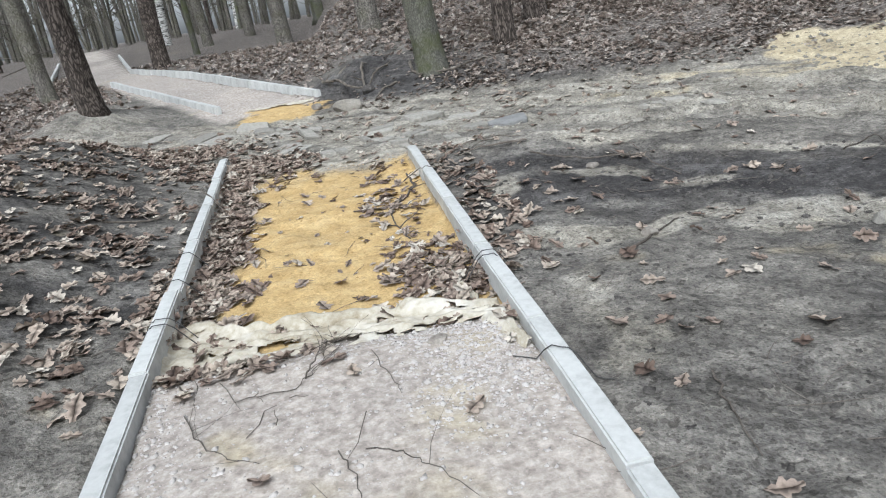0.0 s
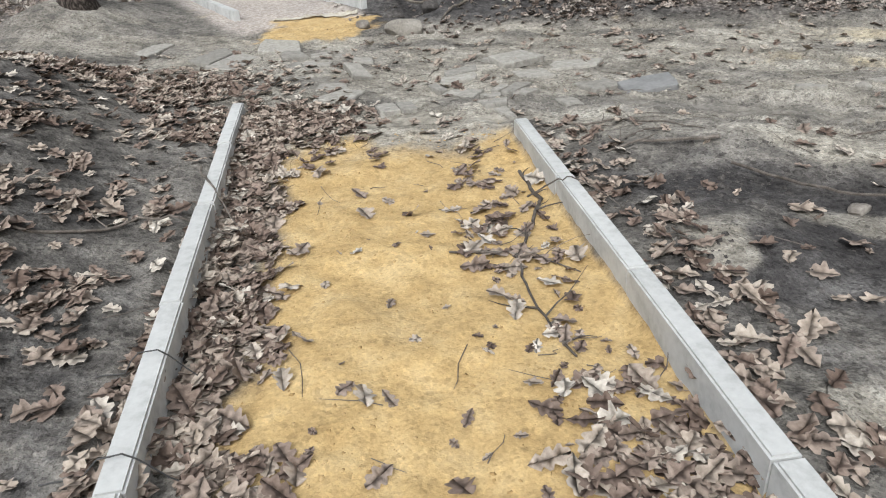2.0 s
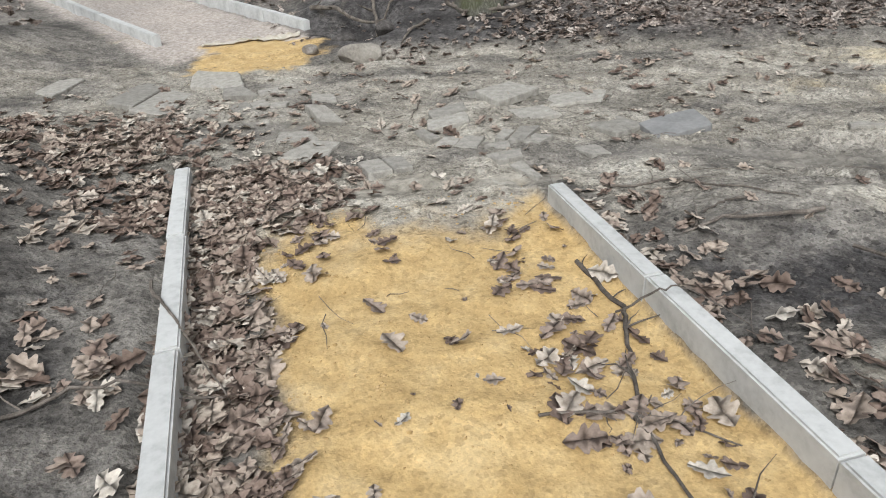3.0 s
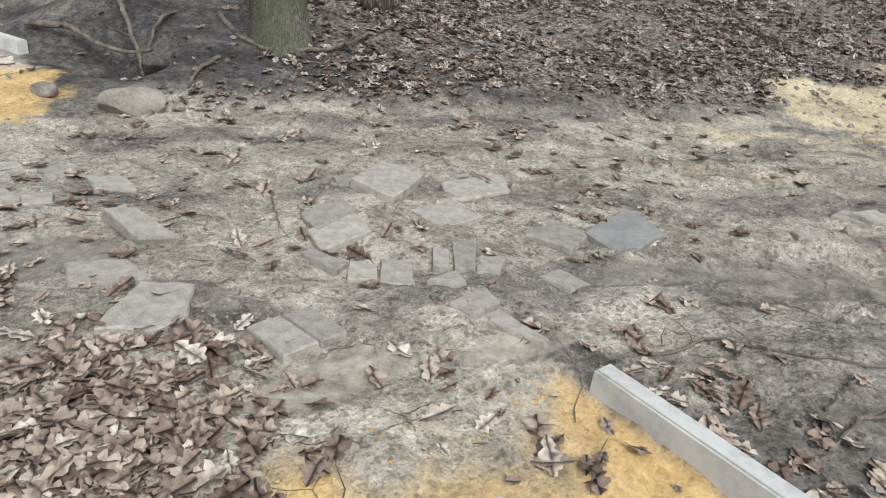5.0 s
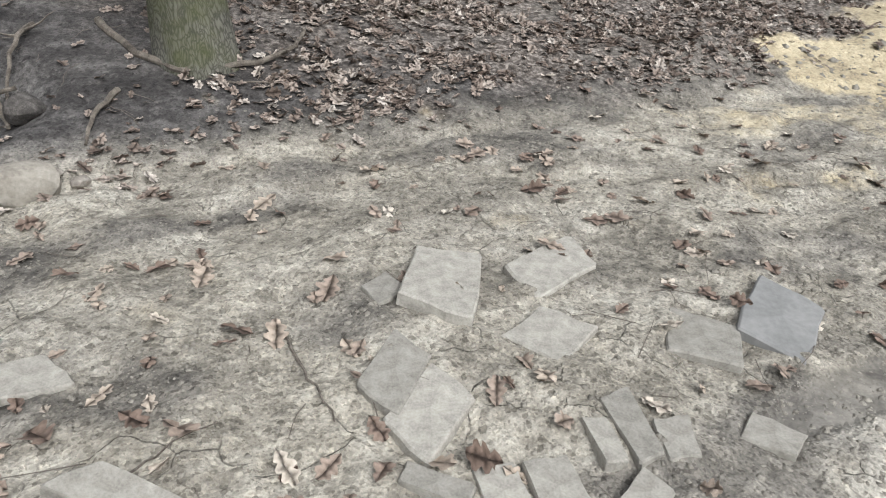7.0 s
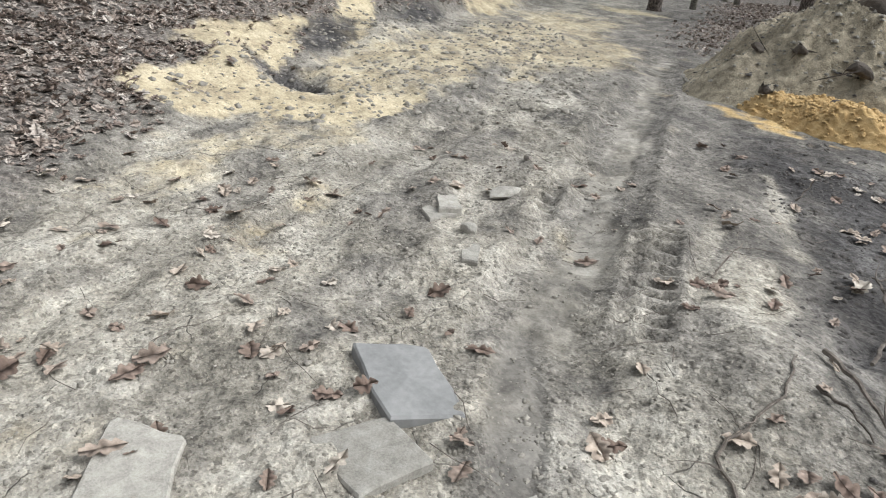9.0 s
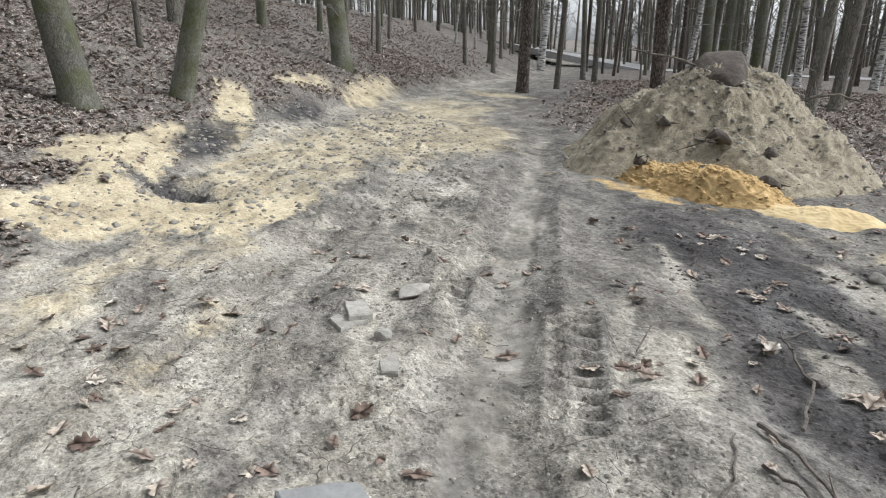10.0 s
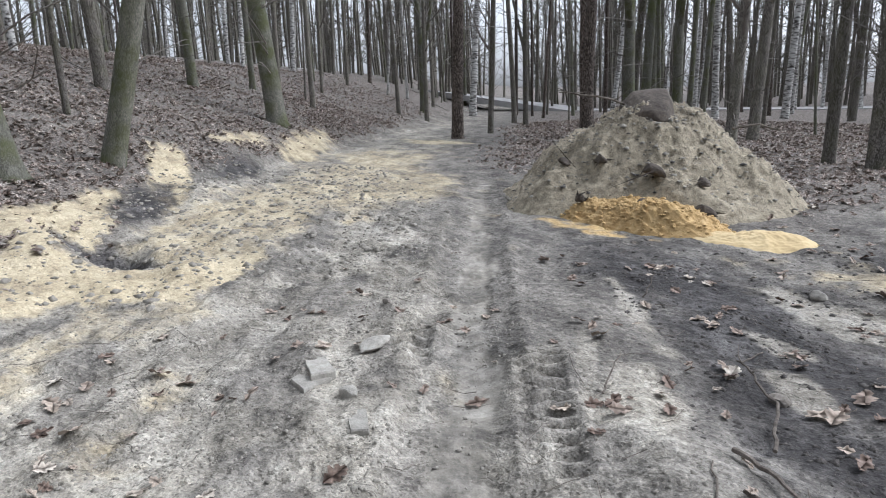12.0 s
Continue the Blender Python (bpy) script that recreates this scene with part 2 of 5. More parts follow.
OLD_LEAF = leaf_material("old_leaf", (0.0, (0.115, 0.088, 0.07)), (0.3, (0.215, 0.17, 0.142)), (0.6, (0.33, 0.272, 0.23)), (0.85, (0.42, 0.363, 0.313)), (1.0, (0.54, 0.49, 0.436)))
HEAP_ROCK = plain("earthy_boulder", (0.035, 0.028, 0.023), (0.075, 0.062, 0.05), (0.16, 0.137, 0.11), 0.3, 0.9, 0.02)
MOSS = plain("small_green_weed", (0.03, 0.05, 0.012), (0.06, 0.1, 0.025), (0.1, 0.15, 0.04), 0.04, 0.8, 0.002)

# ---- ground shape ----
def smooth(a, b, v):
    t = np.clip((v - a) / (b - a), 0.0, 1.0)
    return t * t * (3 - 2 * t)


def lattice(i, j, seed):
    h = np.sin(i * 127.1 + j * 311.7 + seed * 74.7) * 43758.5453
    return h - np.floor(h)


def value_noise(x, y, seed):
    i, j = np.floor(x), np.floor(y)
    u, v = x - i, y - j
    u, v = u * u * (3 - 2 * u), v * v * (3 - 2 * v)
    a, b = lattice(i, j, seed), lattice(i + 1, j, seed)
    c, d = lattice(i, j + 1, seed), lattice(i + 1, j + 1, seed)
    return (a + (b - a) * u) * (1 - v) + (c + (d - c) * u) * v


def fbm(x, y, seed, size, octaves=4):
    total, amp, norm = 0.0, 1.0, 0.0
    for k in range(octaves):
        total = total + amp * value_noise(x / size * 2 ** k + 17.3 * k, y / size * 2 ** k - 9.1 * k, seed + k)
        norm += amp
        amp *= 0.5
    return total / norm - 0.5


def blob(x, y, cx, cy, rx, ry, turn=0.0):
    c, s = math.cos(math.radians(turn)), math.sin(math.radians(turn))
    u, v = (x - cx) * c + (y - cy) * s, -(x - cx) * s + (y - cy) * c
    return np.exp(-(u / rx) ** 2 - (v / ry) ** 2)


def bank_distance(x, y):
    """Metres beyond the foot of the bank, at right angles to it."""
    return (y - (10.65 - 0.42 * x - 0.42 * np.maximum(x - 12.5, 0))) * 0.92


ROAD_U, ROAD_V = (0.908, -0.419), (0.419, 0.908)
RUT_U, RUT_V = (0.819, -0.574), (0.574, 0.819)


def rut_place(x, y):
    """Metres along the wheel ruts and across them."""
    return x * RUT_U[0] + y * RUT_U[1], x * RUT_V[0] + y * RUT_V[1]


def rut_stretch(x, y):
    """The part of the track where the wheels have cut in."""
    lengthwise, across = rut_place(x, y)
    return smooth(-2.6, -1.7, lengthwise) * smooth(11.0, 6.0, lengthwise)


def between_kerbs(x, y):
    left, right = -0.735 - 0.06 * (y - 2), 0.815 - 0.012 * (y - 2)
    return smooth(left - 0.03, left + 0.01, x) * smooth(right + 0.03, right - 0.01, x) * smooth(7.2, 6.6, y)


def shape(x, y):
    """Height of the ground without its small relief."""
    d = bank_distance(x, y)
    dp = np.maximum(d, 0)
    bank = 0.11 * np.minimum(dp, 26) + 0.25 * (1 - np.exp(-dp / 0.9)) + 0.17 * smooth(6, 15, x) * np.minimum(dp, 9)
    right = smooth(-0.5, 0.9, x)
    rise = 0.045 * np.clip(y - 10.8, 0, 26)
    z = 0.1 + right * bank + (1 - right) * rise
    z = z - 0.3 * blob(x, y, 0.5, 11.6, 0.34, 0.5, 20) + 0.14 * blob(x, y, 0.5, 12.5, 0.8, 0.35)
    out = -0.825 - 0.06 * (y - 2) - x
    z = z + 0.56 * smooth(0.12, 1.8, out) * smooth(9.8, 7.4, y) + 0.045 * smooth(0.0, 0.1, out) * smooth(8.4, 7.0, y)
    z = z + 0.25 * blob(x, y, -4.2, 8.6, 1.2, 0.9) + 0.42 * blob(x, y, -3.95, 12.0, 0.95, 1.3)
    z = z + 0.12 * blob(x, y, 1.8, 6.05, 0.7, 0.4, -20) + 0.07 * blob(x, y, 1.3, 4.9, 0.3, 0.3)
    z = z + 0.07 * blob(x, y, 3.1, 5.4, 0.9, 0.5, -20) - 0.05 * blob(x, y, 2.6, 3.6, 1.2, 0.8)
    inside = between_kerbs(x, y)
    bed = 0.045 + 0.085 * smooth(3.1, 2.75, y) + 0.05 * smooth(6.0, 7.0, y)
    z = z * (1 - inside) + bed * inside
    z = z + 0.16 * blob(x, y, 7.7, 8.05, 1.1, 0.35, 10) + 0.05 * blob(x, y, 7.0, 7.0, 1.0, 0.3, 10) - 0.26 * blob(x, y, 7.7, 7.5, 0.8, 0.3, 30)
    z = z + 0.22 * blob(x, y, 11.3, 5.7, 1.6, 0.4, -25) + 0.15 * blob(x, y, 14.5, 4.2, 1.8, 0.5, -25)
    return z
# ---- end of ground shape ----


def kept_dark(x, y):
    edge = smooth(0.35, -0.45, y - (6.65 - 0.56 * x) + 1.1 * fbm(x, y, 31, 1.6) + 0.5 * fbm(x, y, 37, 0.4))
    edge = edge * (1 - 0.8 * smooth(3.6, 2.7, y) * smooth(2.8, 3.6, x))
    return edge * smooth(0.9, 1.1, x) * (0.45 + 0.55 * smooth(-0.13, 0.03, fbm((x * ROAD_U[0] + y * ROAD_U[1]) / 2.8, x * ROAD_V[0] + y * ROAD_V[1], 33, 0.55))) * (1 - 0.8 * smooth(4.0, 3.0, y) * smooth(3.2, 2.0, x))


FAR_PATH = ((-0.95, 11.6), (-4.25, 18.2), (-6.6, 22.6), (-9.2, 30.0), (-13.0, 41.0))


def near_far_path(x, y):
    best = np.full(np.shape(x), 1e9)
    for (ax, ay), (bx, by) in zip(FAR_PATH, FAR_PATH[1:]):
        dx, dy = bx - ax, by - ay
        t = np.clip(((x - ax) * dx + (y - ay) * dy) / (dx * dx + dy * dy), 0, 1)
        best = np.minimum(best, np.hypot(x - ax - t * dx, y - ay - t * dy))
    return best


def zones(x, y):
    """How much of each kind of ground lies at a place."""
    d = bank_distance(x, y)
    along, across = x * ROAD_U[0] + y * ROAD_U[1], x * ROAD_V[0] + y * ROAD_V[1]
    n1, n2, n3 = fbm(x, y, 3, 1.3), fbm(x, y, 7, 0.38), fbm(x, y, 9, 0.13, 3)
    streak = fbm(along / 3.5, across, 11, 0.5)
    inside = between_kerbs(x, y)
    bed = smooth(-0.8, -0.55, x + 0.35 * n2 + 0.1 * n3) * smooth(6.95, 6.35, y + 0.8 * n2) * smooth(2.95, 3.15, y + 0.4 * n2)
    ridge = (1.0 * blob(x, y, 8.5, 8.2, 0.9, 0.36, -35) + 1.2 * blob(x, y, 9.0, 7.6, 1.9, 0.32, -18) + 1.2 * blob(x, y, 6.6, 7.9, 0.5, 0.9, 12) + 1.2 * blob(x, y, 6.3, 6.9, 0.95, 0.5, -40)
             + 0.6 * blob(x, y, 6.2, 8.4, 0.5, 0.5, 20) + 1.2 * blob(x, y, 12.0, 6.1, 2.4, 0.36, -10) + 0.9 * blob(x, y, 16.2, 3.8, 1.6, 0.4, -40) + 1.1 * blob(x, y, 17.5, 1.7, 3.0, 0.5, -30) + 1.2 * blob(x, y, 18.5, -2.9, 1.3, 0.8))
    sandy = (0.85 * blob(x, y, 8.0, 6.2, 2.0, 0.9, -30) + 0.8 * blob(x, y, 10.2, 4.6, 2.4, 1.2, -35) + 0.8 * blob(x, y, 10.4, 2.7, 2.0, 0.9, -30) + 0.7 * blob(x, y, 14.8, 0.9, 3.2, 1.5, -38)
             + 0.45 * blob(x, y, 5.2, 7.9, 1.2, 0.6, -30) + 0.3 * blob(x, y, 3.0, 2.6, 1.2, 0.7))
    spots = np.maximum(smooth(0.42, 0.6, ridge + 0.45 * n2 + 0.4 * n3), 0.75 * smooth(0.25, 0.65, sandy + 0.7 * n2 + 0.3 * n3 + 0.7 * streak))
    spots = spots * (1 - smooth(0.4, 0.62, 1.2 * blob(x, y, 7.7, 7.5, 0.85, 0.3, 30) + 0.5 * n2))
    spots = spots * (1 - 0.9 * smooth(0.4, 0.65, 1.4 * blob(x, y, 10.3, 6.75, 1.4, 0.36, -20) + blob(x, y, 13.4, 4.6, 1.6, 0.4, -30) + 0.4 * n2))
    cream = spots
    gold = 1.3 * blob(x, y, -0.7, 11.15, 0.8, 0.75, -5) + 0.62 * blob(x, y, 5.7, 2.85, 1.3, 0.35, 5) + 0.5 * blob(x, y, 6.6, 7.7, 0.3, 0.5, 12)
    yellow = np.maximum(inside * bed, smooth(0.4, 0.7, gold + 0.7 * n2 + 0.4 * n3))
    road = smooth(-3.9, -2.9, d + 0.6 * n1) * smooth(0.45, -0.1, d + 0.5 * n1 + 0.4 * n2) * smooth(-6, -2.5, x)
    road = road * np.where(x < 1, smooth(6.9, 7.3, y + 0.3 * n2), 1.0)
    pale = road * (0.14 + 0.76 * smooth(-0.16, 0.12, 1.1 * streak + 0.8 * n2 + 0.2 * n1 + 0.05))
    pale = np.maximum(pale, 0.95 * smooth(0.45, 0.8, blob(x, y, 1.35, 3.75, 0.55, 0.22, -35) + blob(x, y, 1.3, 4.85, 0.22, 0.2) + 0.8 * blob(x, y, 2.4, 4.75, 0.9, 0.25, -10) + 0.5 * n2 + 0.3 * n1))
    lengthwise, beside = rut_place(x, y)
    worn = rut_stretch(x, y)
    beside = beside + 0.12 * n1 + 0.1 * n2
    pale = pale * (1 - 0.5 * worn * smooth(0.42, 0.3, np.abs(beside - 6.86)))
    lane = worn * smooth(0.16, 0.11, np.abs(beside - 6.83 + 0.08 * n2))
    pale = np.maximum(pale, 0.45 * lane)
    lane = np.maximum(lane, smooth(0.45, 0.6, blob(x, y, 1.85, 7.05, 0.8, 0.13, -22) + blob(x, y, -0.8, 8.5, 0.55, 0.22, -20) + 0.9 * blob(x, y, 0.05, 7.14, 0.4, 0.16, 0) + 0.9 * blob(x, y, 0.75, 6.93, 0.3, 0.14, -10) + 0.4 * n2))
    pale = np.maximum(pale, smooth(0.35, 0.55, 1.4 * blob(x, y, 1.6, 9.1, 1.6, 0.24, -22) + 1.2 * blob(x, y, 1.6, 7.75, 0.8, 0.4, -20) + 0.9 * blob(x, y, 0.5, 8.0, 0.9, 0.5, -10) + 0.8 * blob(x, y, 1.5, 6.75, 0.9, 0.22, -25) + 0.5 * n2 + 0.3 * n3))
    pale = pale * (1 - 0.75 * smooth(0.4, 0.6, blob(x, y, 1.85, 7.05, 0.8, 0.13, -22) + blob(x, y, -0.8, 8.5, 0.55, 0.22, -20) + 0.3 * n2))
    heaped = (blob(x, y, 2.05, 4.85, 0.5, 0.16, -38) + 1.1 * blob(x, y, 1.5, 3.72, 0.42, 0.13, -28) + blob(x, y, 2.0, 3.66, 0.35, 0.1, 22) + 0.9 * blob(x, y, 1.28, 4.75, 0.16, 0.2)
              + 0.9 * blob(x, y, 2.5, 4.3, 0.4, 0.12, -10) + 0.75 * blob(x, y, 2.75, 5.65, 0.9, 0.1, -40) + 0.7 * blob(x, y, 3.4, 4.6, 1.2, 0.14, -35) + 0.9 * blob(x, y, 2.5, 3.45, 0.3, 0.3) + 0.7 * blob(x, y, 3.0, 3.4, 0.6, 0.3, -20) + 0.6 * blob(x, y, 1.2, 2.9, 0.25, 0.7) + 0.5 * blob(x, y, 2.0, 2.5, 0.7, 0.4))
    heaped = smooth(0.4, 0.62, heaped + 0.75 * n2 + 0.3 * n3)
    pale = np.maximum(pale, 0.8 * heaped)
    pale = np.maximum(pale, smooth(0.4, 0.7, blob(x, y, 2.3, 5.72, 0.6, 0.27, -38) + 0.5 * n2 + 0.3 * n3))
    pale = np.maximum(pale, smooth(-1.0, -0.7, x) * smooth(1.0, 0.7, x) * smooth(6.3, 6.7, y) * smooth(7.5, 7.2, y))
    dark = kept_dark(x, y)
    dark = np.maximum(dark, smooth(0.4, 0.75, 1.2 * blob(x, y, 7.7, 7.5, 0.85, 0.3, 30) + 1.5 * blob(x, y, 10.3, 6.7, 1.5, 0.42, -20) + 1.0 * blob(x, y, 13.4, 4.6, 1.8, 0.5, -30) + 0.5 * n2))
    dark = np.maximum(dark, 0.97 * smooth(0.05, 0.5, d) * smooth(3.2, 1.8, d + 0.7 * n1) * smooth(5.0, 3.4, x) * smooth(-0.6, 0.0, x))
    dark = np.maximum(dark, (0.15 + 0.55 * smooth(-0.1, 0.12, n1 + 0.5 * n2)) * smooth(-1.0, -1.15, x) * smooth(9.6, 8.4, y))
    dark = dark * (1 - inside) * (1 - 0.85 * heaped) * (1 - 0.9 * smooth(0.45, 0.7, blob(x, y, 2.3, 5.72, 0.6, 0.27, -38) + 0.5 * n2))
    gravel = np.maximum(inside * smooth(3.05, 2.85, y + 0.3 * n2), smooth(0.95, 0.75, near_far_path(x, y) + 0.15 * n2) * smooth(11.1, 11.5, y + 0.4 * n2))
    litter = smooth(0.15, 0.7, d + 0.5 * n1 + 0.5 * n2) * smooth(1.5, 4.0, x + 0.35 * d) * (0.55 + 0.45 * smooth(-0.15, 0.1, n1 + n2))
    litter = np.maximum(litter, smooth(-5.2, -7.5, d + n1 * 2) * smooth(3.5, 6.5, x + 2 * n1) * smooth(5, 0, y))
    litter = np.maximum(litter, smooth(9, 13, x) * smooth(-4.6, -6.4, d + 1.5 * n1 + n2) * smooth(9, 3, y))
    litter = np.maximum(litter, 0.9 * smooth(13, 15, y + n1) * smooth(1.1, 1.9, near_far_path(x, y) + n2))
    litter = np.maximum(litter, smooth(-3.5, -6, x) * 0.9)
    litter = litter * (1 - gravel) * (1 - inside) * (1 - 0.9 * cream)
    litter = litter * (1 - 0.85 * dark * smooth(5, 7, x))
    return dict(cream=np.maximum(cream * (1 - inside), gravel * 0.55 * smooth(0.0, 0.2, n1 + 0.8 * n2) * smooth(3, 2.6, y)), smoothed=np.maximum.reduce([0.8 * inside * bed, gravel, lane, 0.55 * cream, 0.55 * yellow]), yellow=yellow, pale=pale * (1 - gravel), dark=dark, gravel=gravel, litter=litter)


def tread(x, y, cx, cy, half, length):
    """The cleats that a tyre has pressed into the track."""
    u, v = rut_place(x - cx, y - cy)
    inside = smooth(length, length - 0.25, np.abs(u)) * smooth(half + 0.03, half - 0.01, np.abs(v))
    ridge = np.abs(((u + 0.35 * np.abs(v)) / 0.125) % 1.0 - 0.5) * 2
    return inside * (-0.035 + 0.045 * smooth(0.3, 0.65, ridge)) + 0.035 * smooth(length, length - 0.3, np.abs(u)) * np.exp(-((np.abs(v) - half - 0.05) / 0.035) ** 2)


def height(x, y, z0=None):
    x, y = np.asarray(x, float), np.asarray(y, float)
    d = bank_distance(x, y)
    along, across = x * ROAD_U[0] + y * ROAD_U[1], x * ROAD_V[0] + y * ROAD_V[1]
    inside = between_kerbs(x, y)
    rough = 1 - 0.75 * inside
    z = shape(x, y)
    z = z + rough * (0.06 * fbm(x, y, 41, 0.9) + 0.05 * fbm(x, y, 43, 0.26, 3)) + (0.006 + 0.015 * rough) * fbm(x, y, 47, 0.08, 2)
    soft = smooth(-4.0, -2.5, d) * smooth(0.5, -0.4, d) * smooth(2.0, 4.0, x)
    lengthwise, beside = rut_place(x, y)
    beside = beside + 0.1 * fbm(lengthwise, across * 0, 51, 2.0)
    worn = rut_stretch(x, y)
    z = z - worn * (0.03 * smooth(0.36, 0.24, np.abs(beside - 6.86)) + 0.018 * smooth(0.16, 0.1, np.abs(beside - 6.83)))
    z = z + worn * 0.032 * (np.exp(-((beside - 7.22) / 0.06) ** 2) + np.exp(-((beside - 6.5) / 0.05) ** 2)) * (0.5 + 1.6 * fbm(x, y, 55, 0.16, 3))
    z = z - worn * 0.04 * smooth(0.3, 0.12, np.abs(beside - 8.3))
    plates = fbm(x, y, 91, 0.5, 5)
    flaky = rough * smooth(6.9, 7.2, y + 0.5 * x) * smooth(0.9, 0.2, d)
    z = z + flaky * 0.009 * (smooth(-0.1, -0.085, plates) + smooth(-0.01, 0.005, plates) + smooth(0.07, 0.085, plates) + smooth(0.14, 0.155, plates) - 2)
    z = z - 0.02 * smooth(0.3, 0.7, blob(x, y, 1.85, 7.05, 0.8, 0.13, -22) + blob(x, y, -0.8, 8.5, 0.55, 0.22, -20))
    z = z + soft * 0.07 * np.abs(fbm(along / 3, across, 57, 0.25, 3)) * 2
    lumps = smooth(-0.4, 0.2, d) * smooth(5, 9, x)
    z = z + lumps * 0.1 * fbm(x, y, 59, 0.5, 3) + kept_dark(x, y) * 0.09 * fbm(x, y, 61, 0.4, 3)
    z = z + inside * smooth(3.1, 3.6, y) * (0.05 * fbm(x, y, 67, 0.3, 3) + 0.022 * fbm(x, y, 69, 0.09, 2))
    for cx, cy, half, length in ((2.6, 6.06, 0.1, 0.75), (3.82, 6.12, 0.1, 0.42)):
        z = z + tread(x, y, cx, cy, half, length)
    return z


GRID = {}


def z_at(x, y):
    """Height of the ground sheet, read from its own grid."""
    xs, ys, h = GRID["x"], GRID["y"], GRID["z"]
    i, j = min(max(np.searchsorted(xs, x) - 1, 0), len(xs) - 2), min(max(np.searchsorted(ys, y) - 1, 0), len(ys) - 2)
    u, v = (x - xs[i]) / (xs[i + 1] - xs[i]), (y - ys[j]) / (ys[j + 1] - ys[j])
    return float((h[j, i] * (1 - u) + h[j, i + 1] * u) * (1 - v) + (h[j + 1, i] * (1 - u) + h[j + 1, i + 1] * u) * v)


# ---- building helpers ----
def finish(name, bm, mat, smoothed=False):
    data = bpy.data.meshes.new(name)
    bm.normal_update()
    bm.to_mesh(data)
    bm.free()
    data.materials.append(mat)
    if smoothed:
        data.polygons.foreach_set("use_smooth", [True] * len(data.polygons))
    return data


def part(name, bm, mat, parent, label="", smoothed=False):
    ob = new(name, finish(name, bm, mat, smoothed))
    ob.parent = parent
    return tagged(ob, label)


def thing(name, bm, mat, label, category, group="", kind="", smoothed=False):
    return tagged(new(name, finish(name, bm, mat, smoothed)), label, category, group, kind)


def quick_mesh(name, verts, faces, mat, smoothed=False):
    data = bpy.data.meshes.new(name)
    data.from_pydata(verts, [], faces)
    data.materials.append(mat)
    if smoothed:
        data.polygons.foreach_set("use_smooth", [True] * len(data.polygons))
    data.update()
    return data


def tube(verts, faces, points, radii, sides):
    """Adds a tapering tube along the points."""
    base = len(verts)
    up = Vector((0.13, 0.21, 0.97))
    for k, (p, r) in enumerate(zip(points, radii)):
        a = points[max(k - 1, 0)]
        b = points[min(k + 1, len(points) - 1)]
        way = (b - a).normalized()
        s = way.cross(up if abs(way.dot(up)) < 0.95 else Vector((1, 0, 0))).normalized()
        t = s.cross(way)
        for j in range(sides):
            q = 2 * math.pi * j / sides
            verts.append(p + (s * math.cos(q) + t * math.sin(q)) * r)
    for k in range(len(points) - 1):
        for j in range(sides):
            a, b = base + k * sides + j, base + k * sides + (j + 1) % sides
            faces.append((a, b, b + sides, a + sides))
    faces.append(tuple(base + (len(points) - 1) * sides + j for j in range(sides)))
    faces.append(tuple(base + j for j in reversed(range(sides))))


# ---- the ground, one sheet out to the horizon ----
def spread(low, high, step, far, growth=1.045):
    core = list(np.arange(low, high + step, step))
    after, s = [], step
    while (after[-1] if after else high) < far:
        s *= growth if s < 6 else 1.5
        after.append((after[-1] if after else core[-1]) + s)
    before, s = [], step
    while (before[-1] if before else low) > -far:
        s *= growth if s < 6 else 1.5
        before.append((before[-1] if before else core[0]) - s)
    return np.array(before[::-1] + core + after)


def build_ground():
    xs, ys = spread(-2.4, 5.2, 0.024, 1500, 1.055), spread(1.2, 11.6, 0.024, 1500, 1.055)
    gx, gy = np.meshgrid(xs, ys)
    fx, fy = gx.ravel(), gy.ravel()
    verts = np.stack([fx, fy, height(fx, fy)], 1)
    nx, ny = len(xs), len(ys)
    GRID.update(x=xs, y=ys, z=verts[:, 2].reshape(ny, nx))
    i = np.arange(nx * ny).reshape(ny, nx)
    quads = np.stack([i[:-1, :-1], i[:-1, 1:], i[1:, 1:], i[1:, :-1]], -1).reshape(-1, 4)
    data = bpy.data.meshes.new("ground")
    data.vertices.add(len(verts))
    data.vertices.foreach_set("co", verts.ravel())
    data.loops.add(quads.size)
    data.loops.foreach_set("vertex_index", quads.ravel())
    data.polygons.add(len(quads))
    data.polygons.foreach_set("loop_start", np.arange(0, quads.size, 4))
    data.polygons.foreach_set("loop_total", np.full(len(quads), 4))
    data.polygons.foreach_set("use_smooth", np.ones(len(quads), bool))
    data.update(calc_edges=True)
    for name, values in zones(fx, fy).items():
        data.attributes.new(name, "FLOAT", "POINT").data.foreach_set("value", values.astype(np.float32))
    data.materials.append(GROUND)
    return tagged(new("ground", data), "bare sandy forest soil with churned track, humus and leaf litter", "ground", kind="structure")


build_ground()


# ---- kerbs ----
def kerb_stone_mesh(length, width=0.085, tall=0.3, bevel=0.008):
    bm = bmesh.new()
    bmesh.ops.create_cube(bm, size=1, matrix=Matrix.Translation((0, length / 2, -tall / 2)) @ Matrix.Diagonal((width, length - 0.006, tall, 1)))
    top = [e for e in bm.edges if all(v.co.z > -0.01 for v in e.verts)]
    bmesh.ops.bevel(bm, geom=top, offset=bevel, segments=2, affect="EDGES")
    return finish("kerb_stone", bm, CONCRETE)


KERB_STONE = kerb_stone_mesh(1.0)


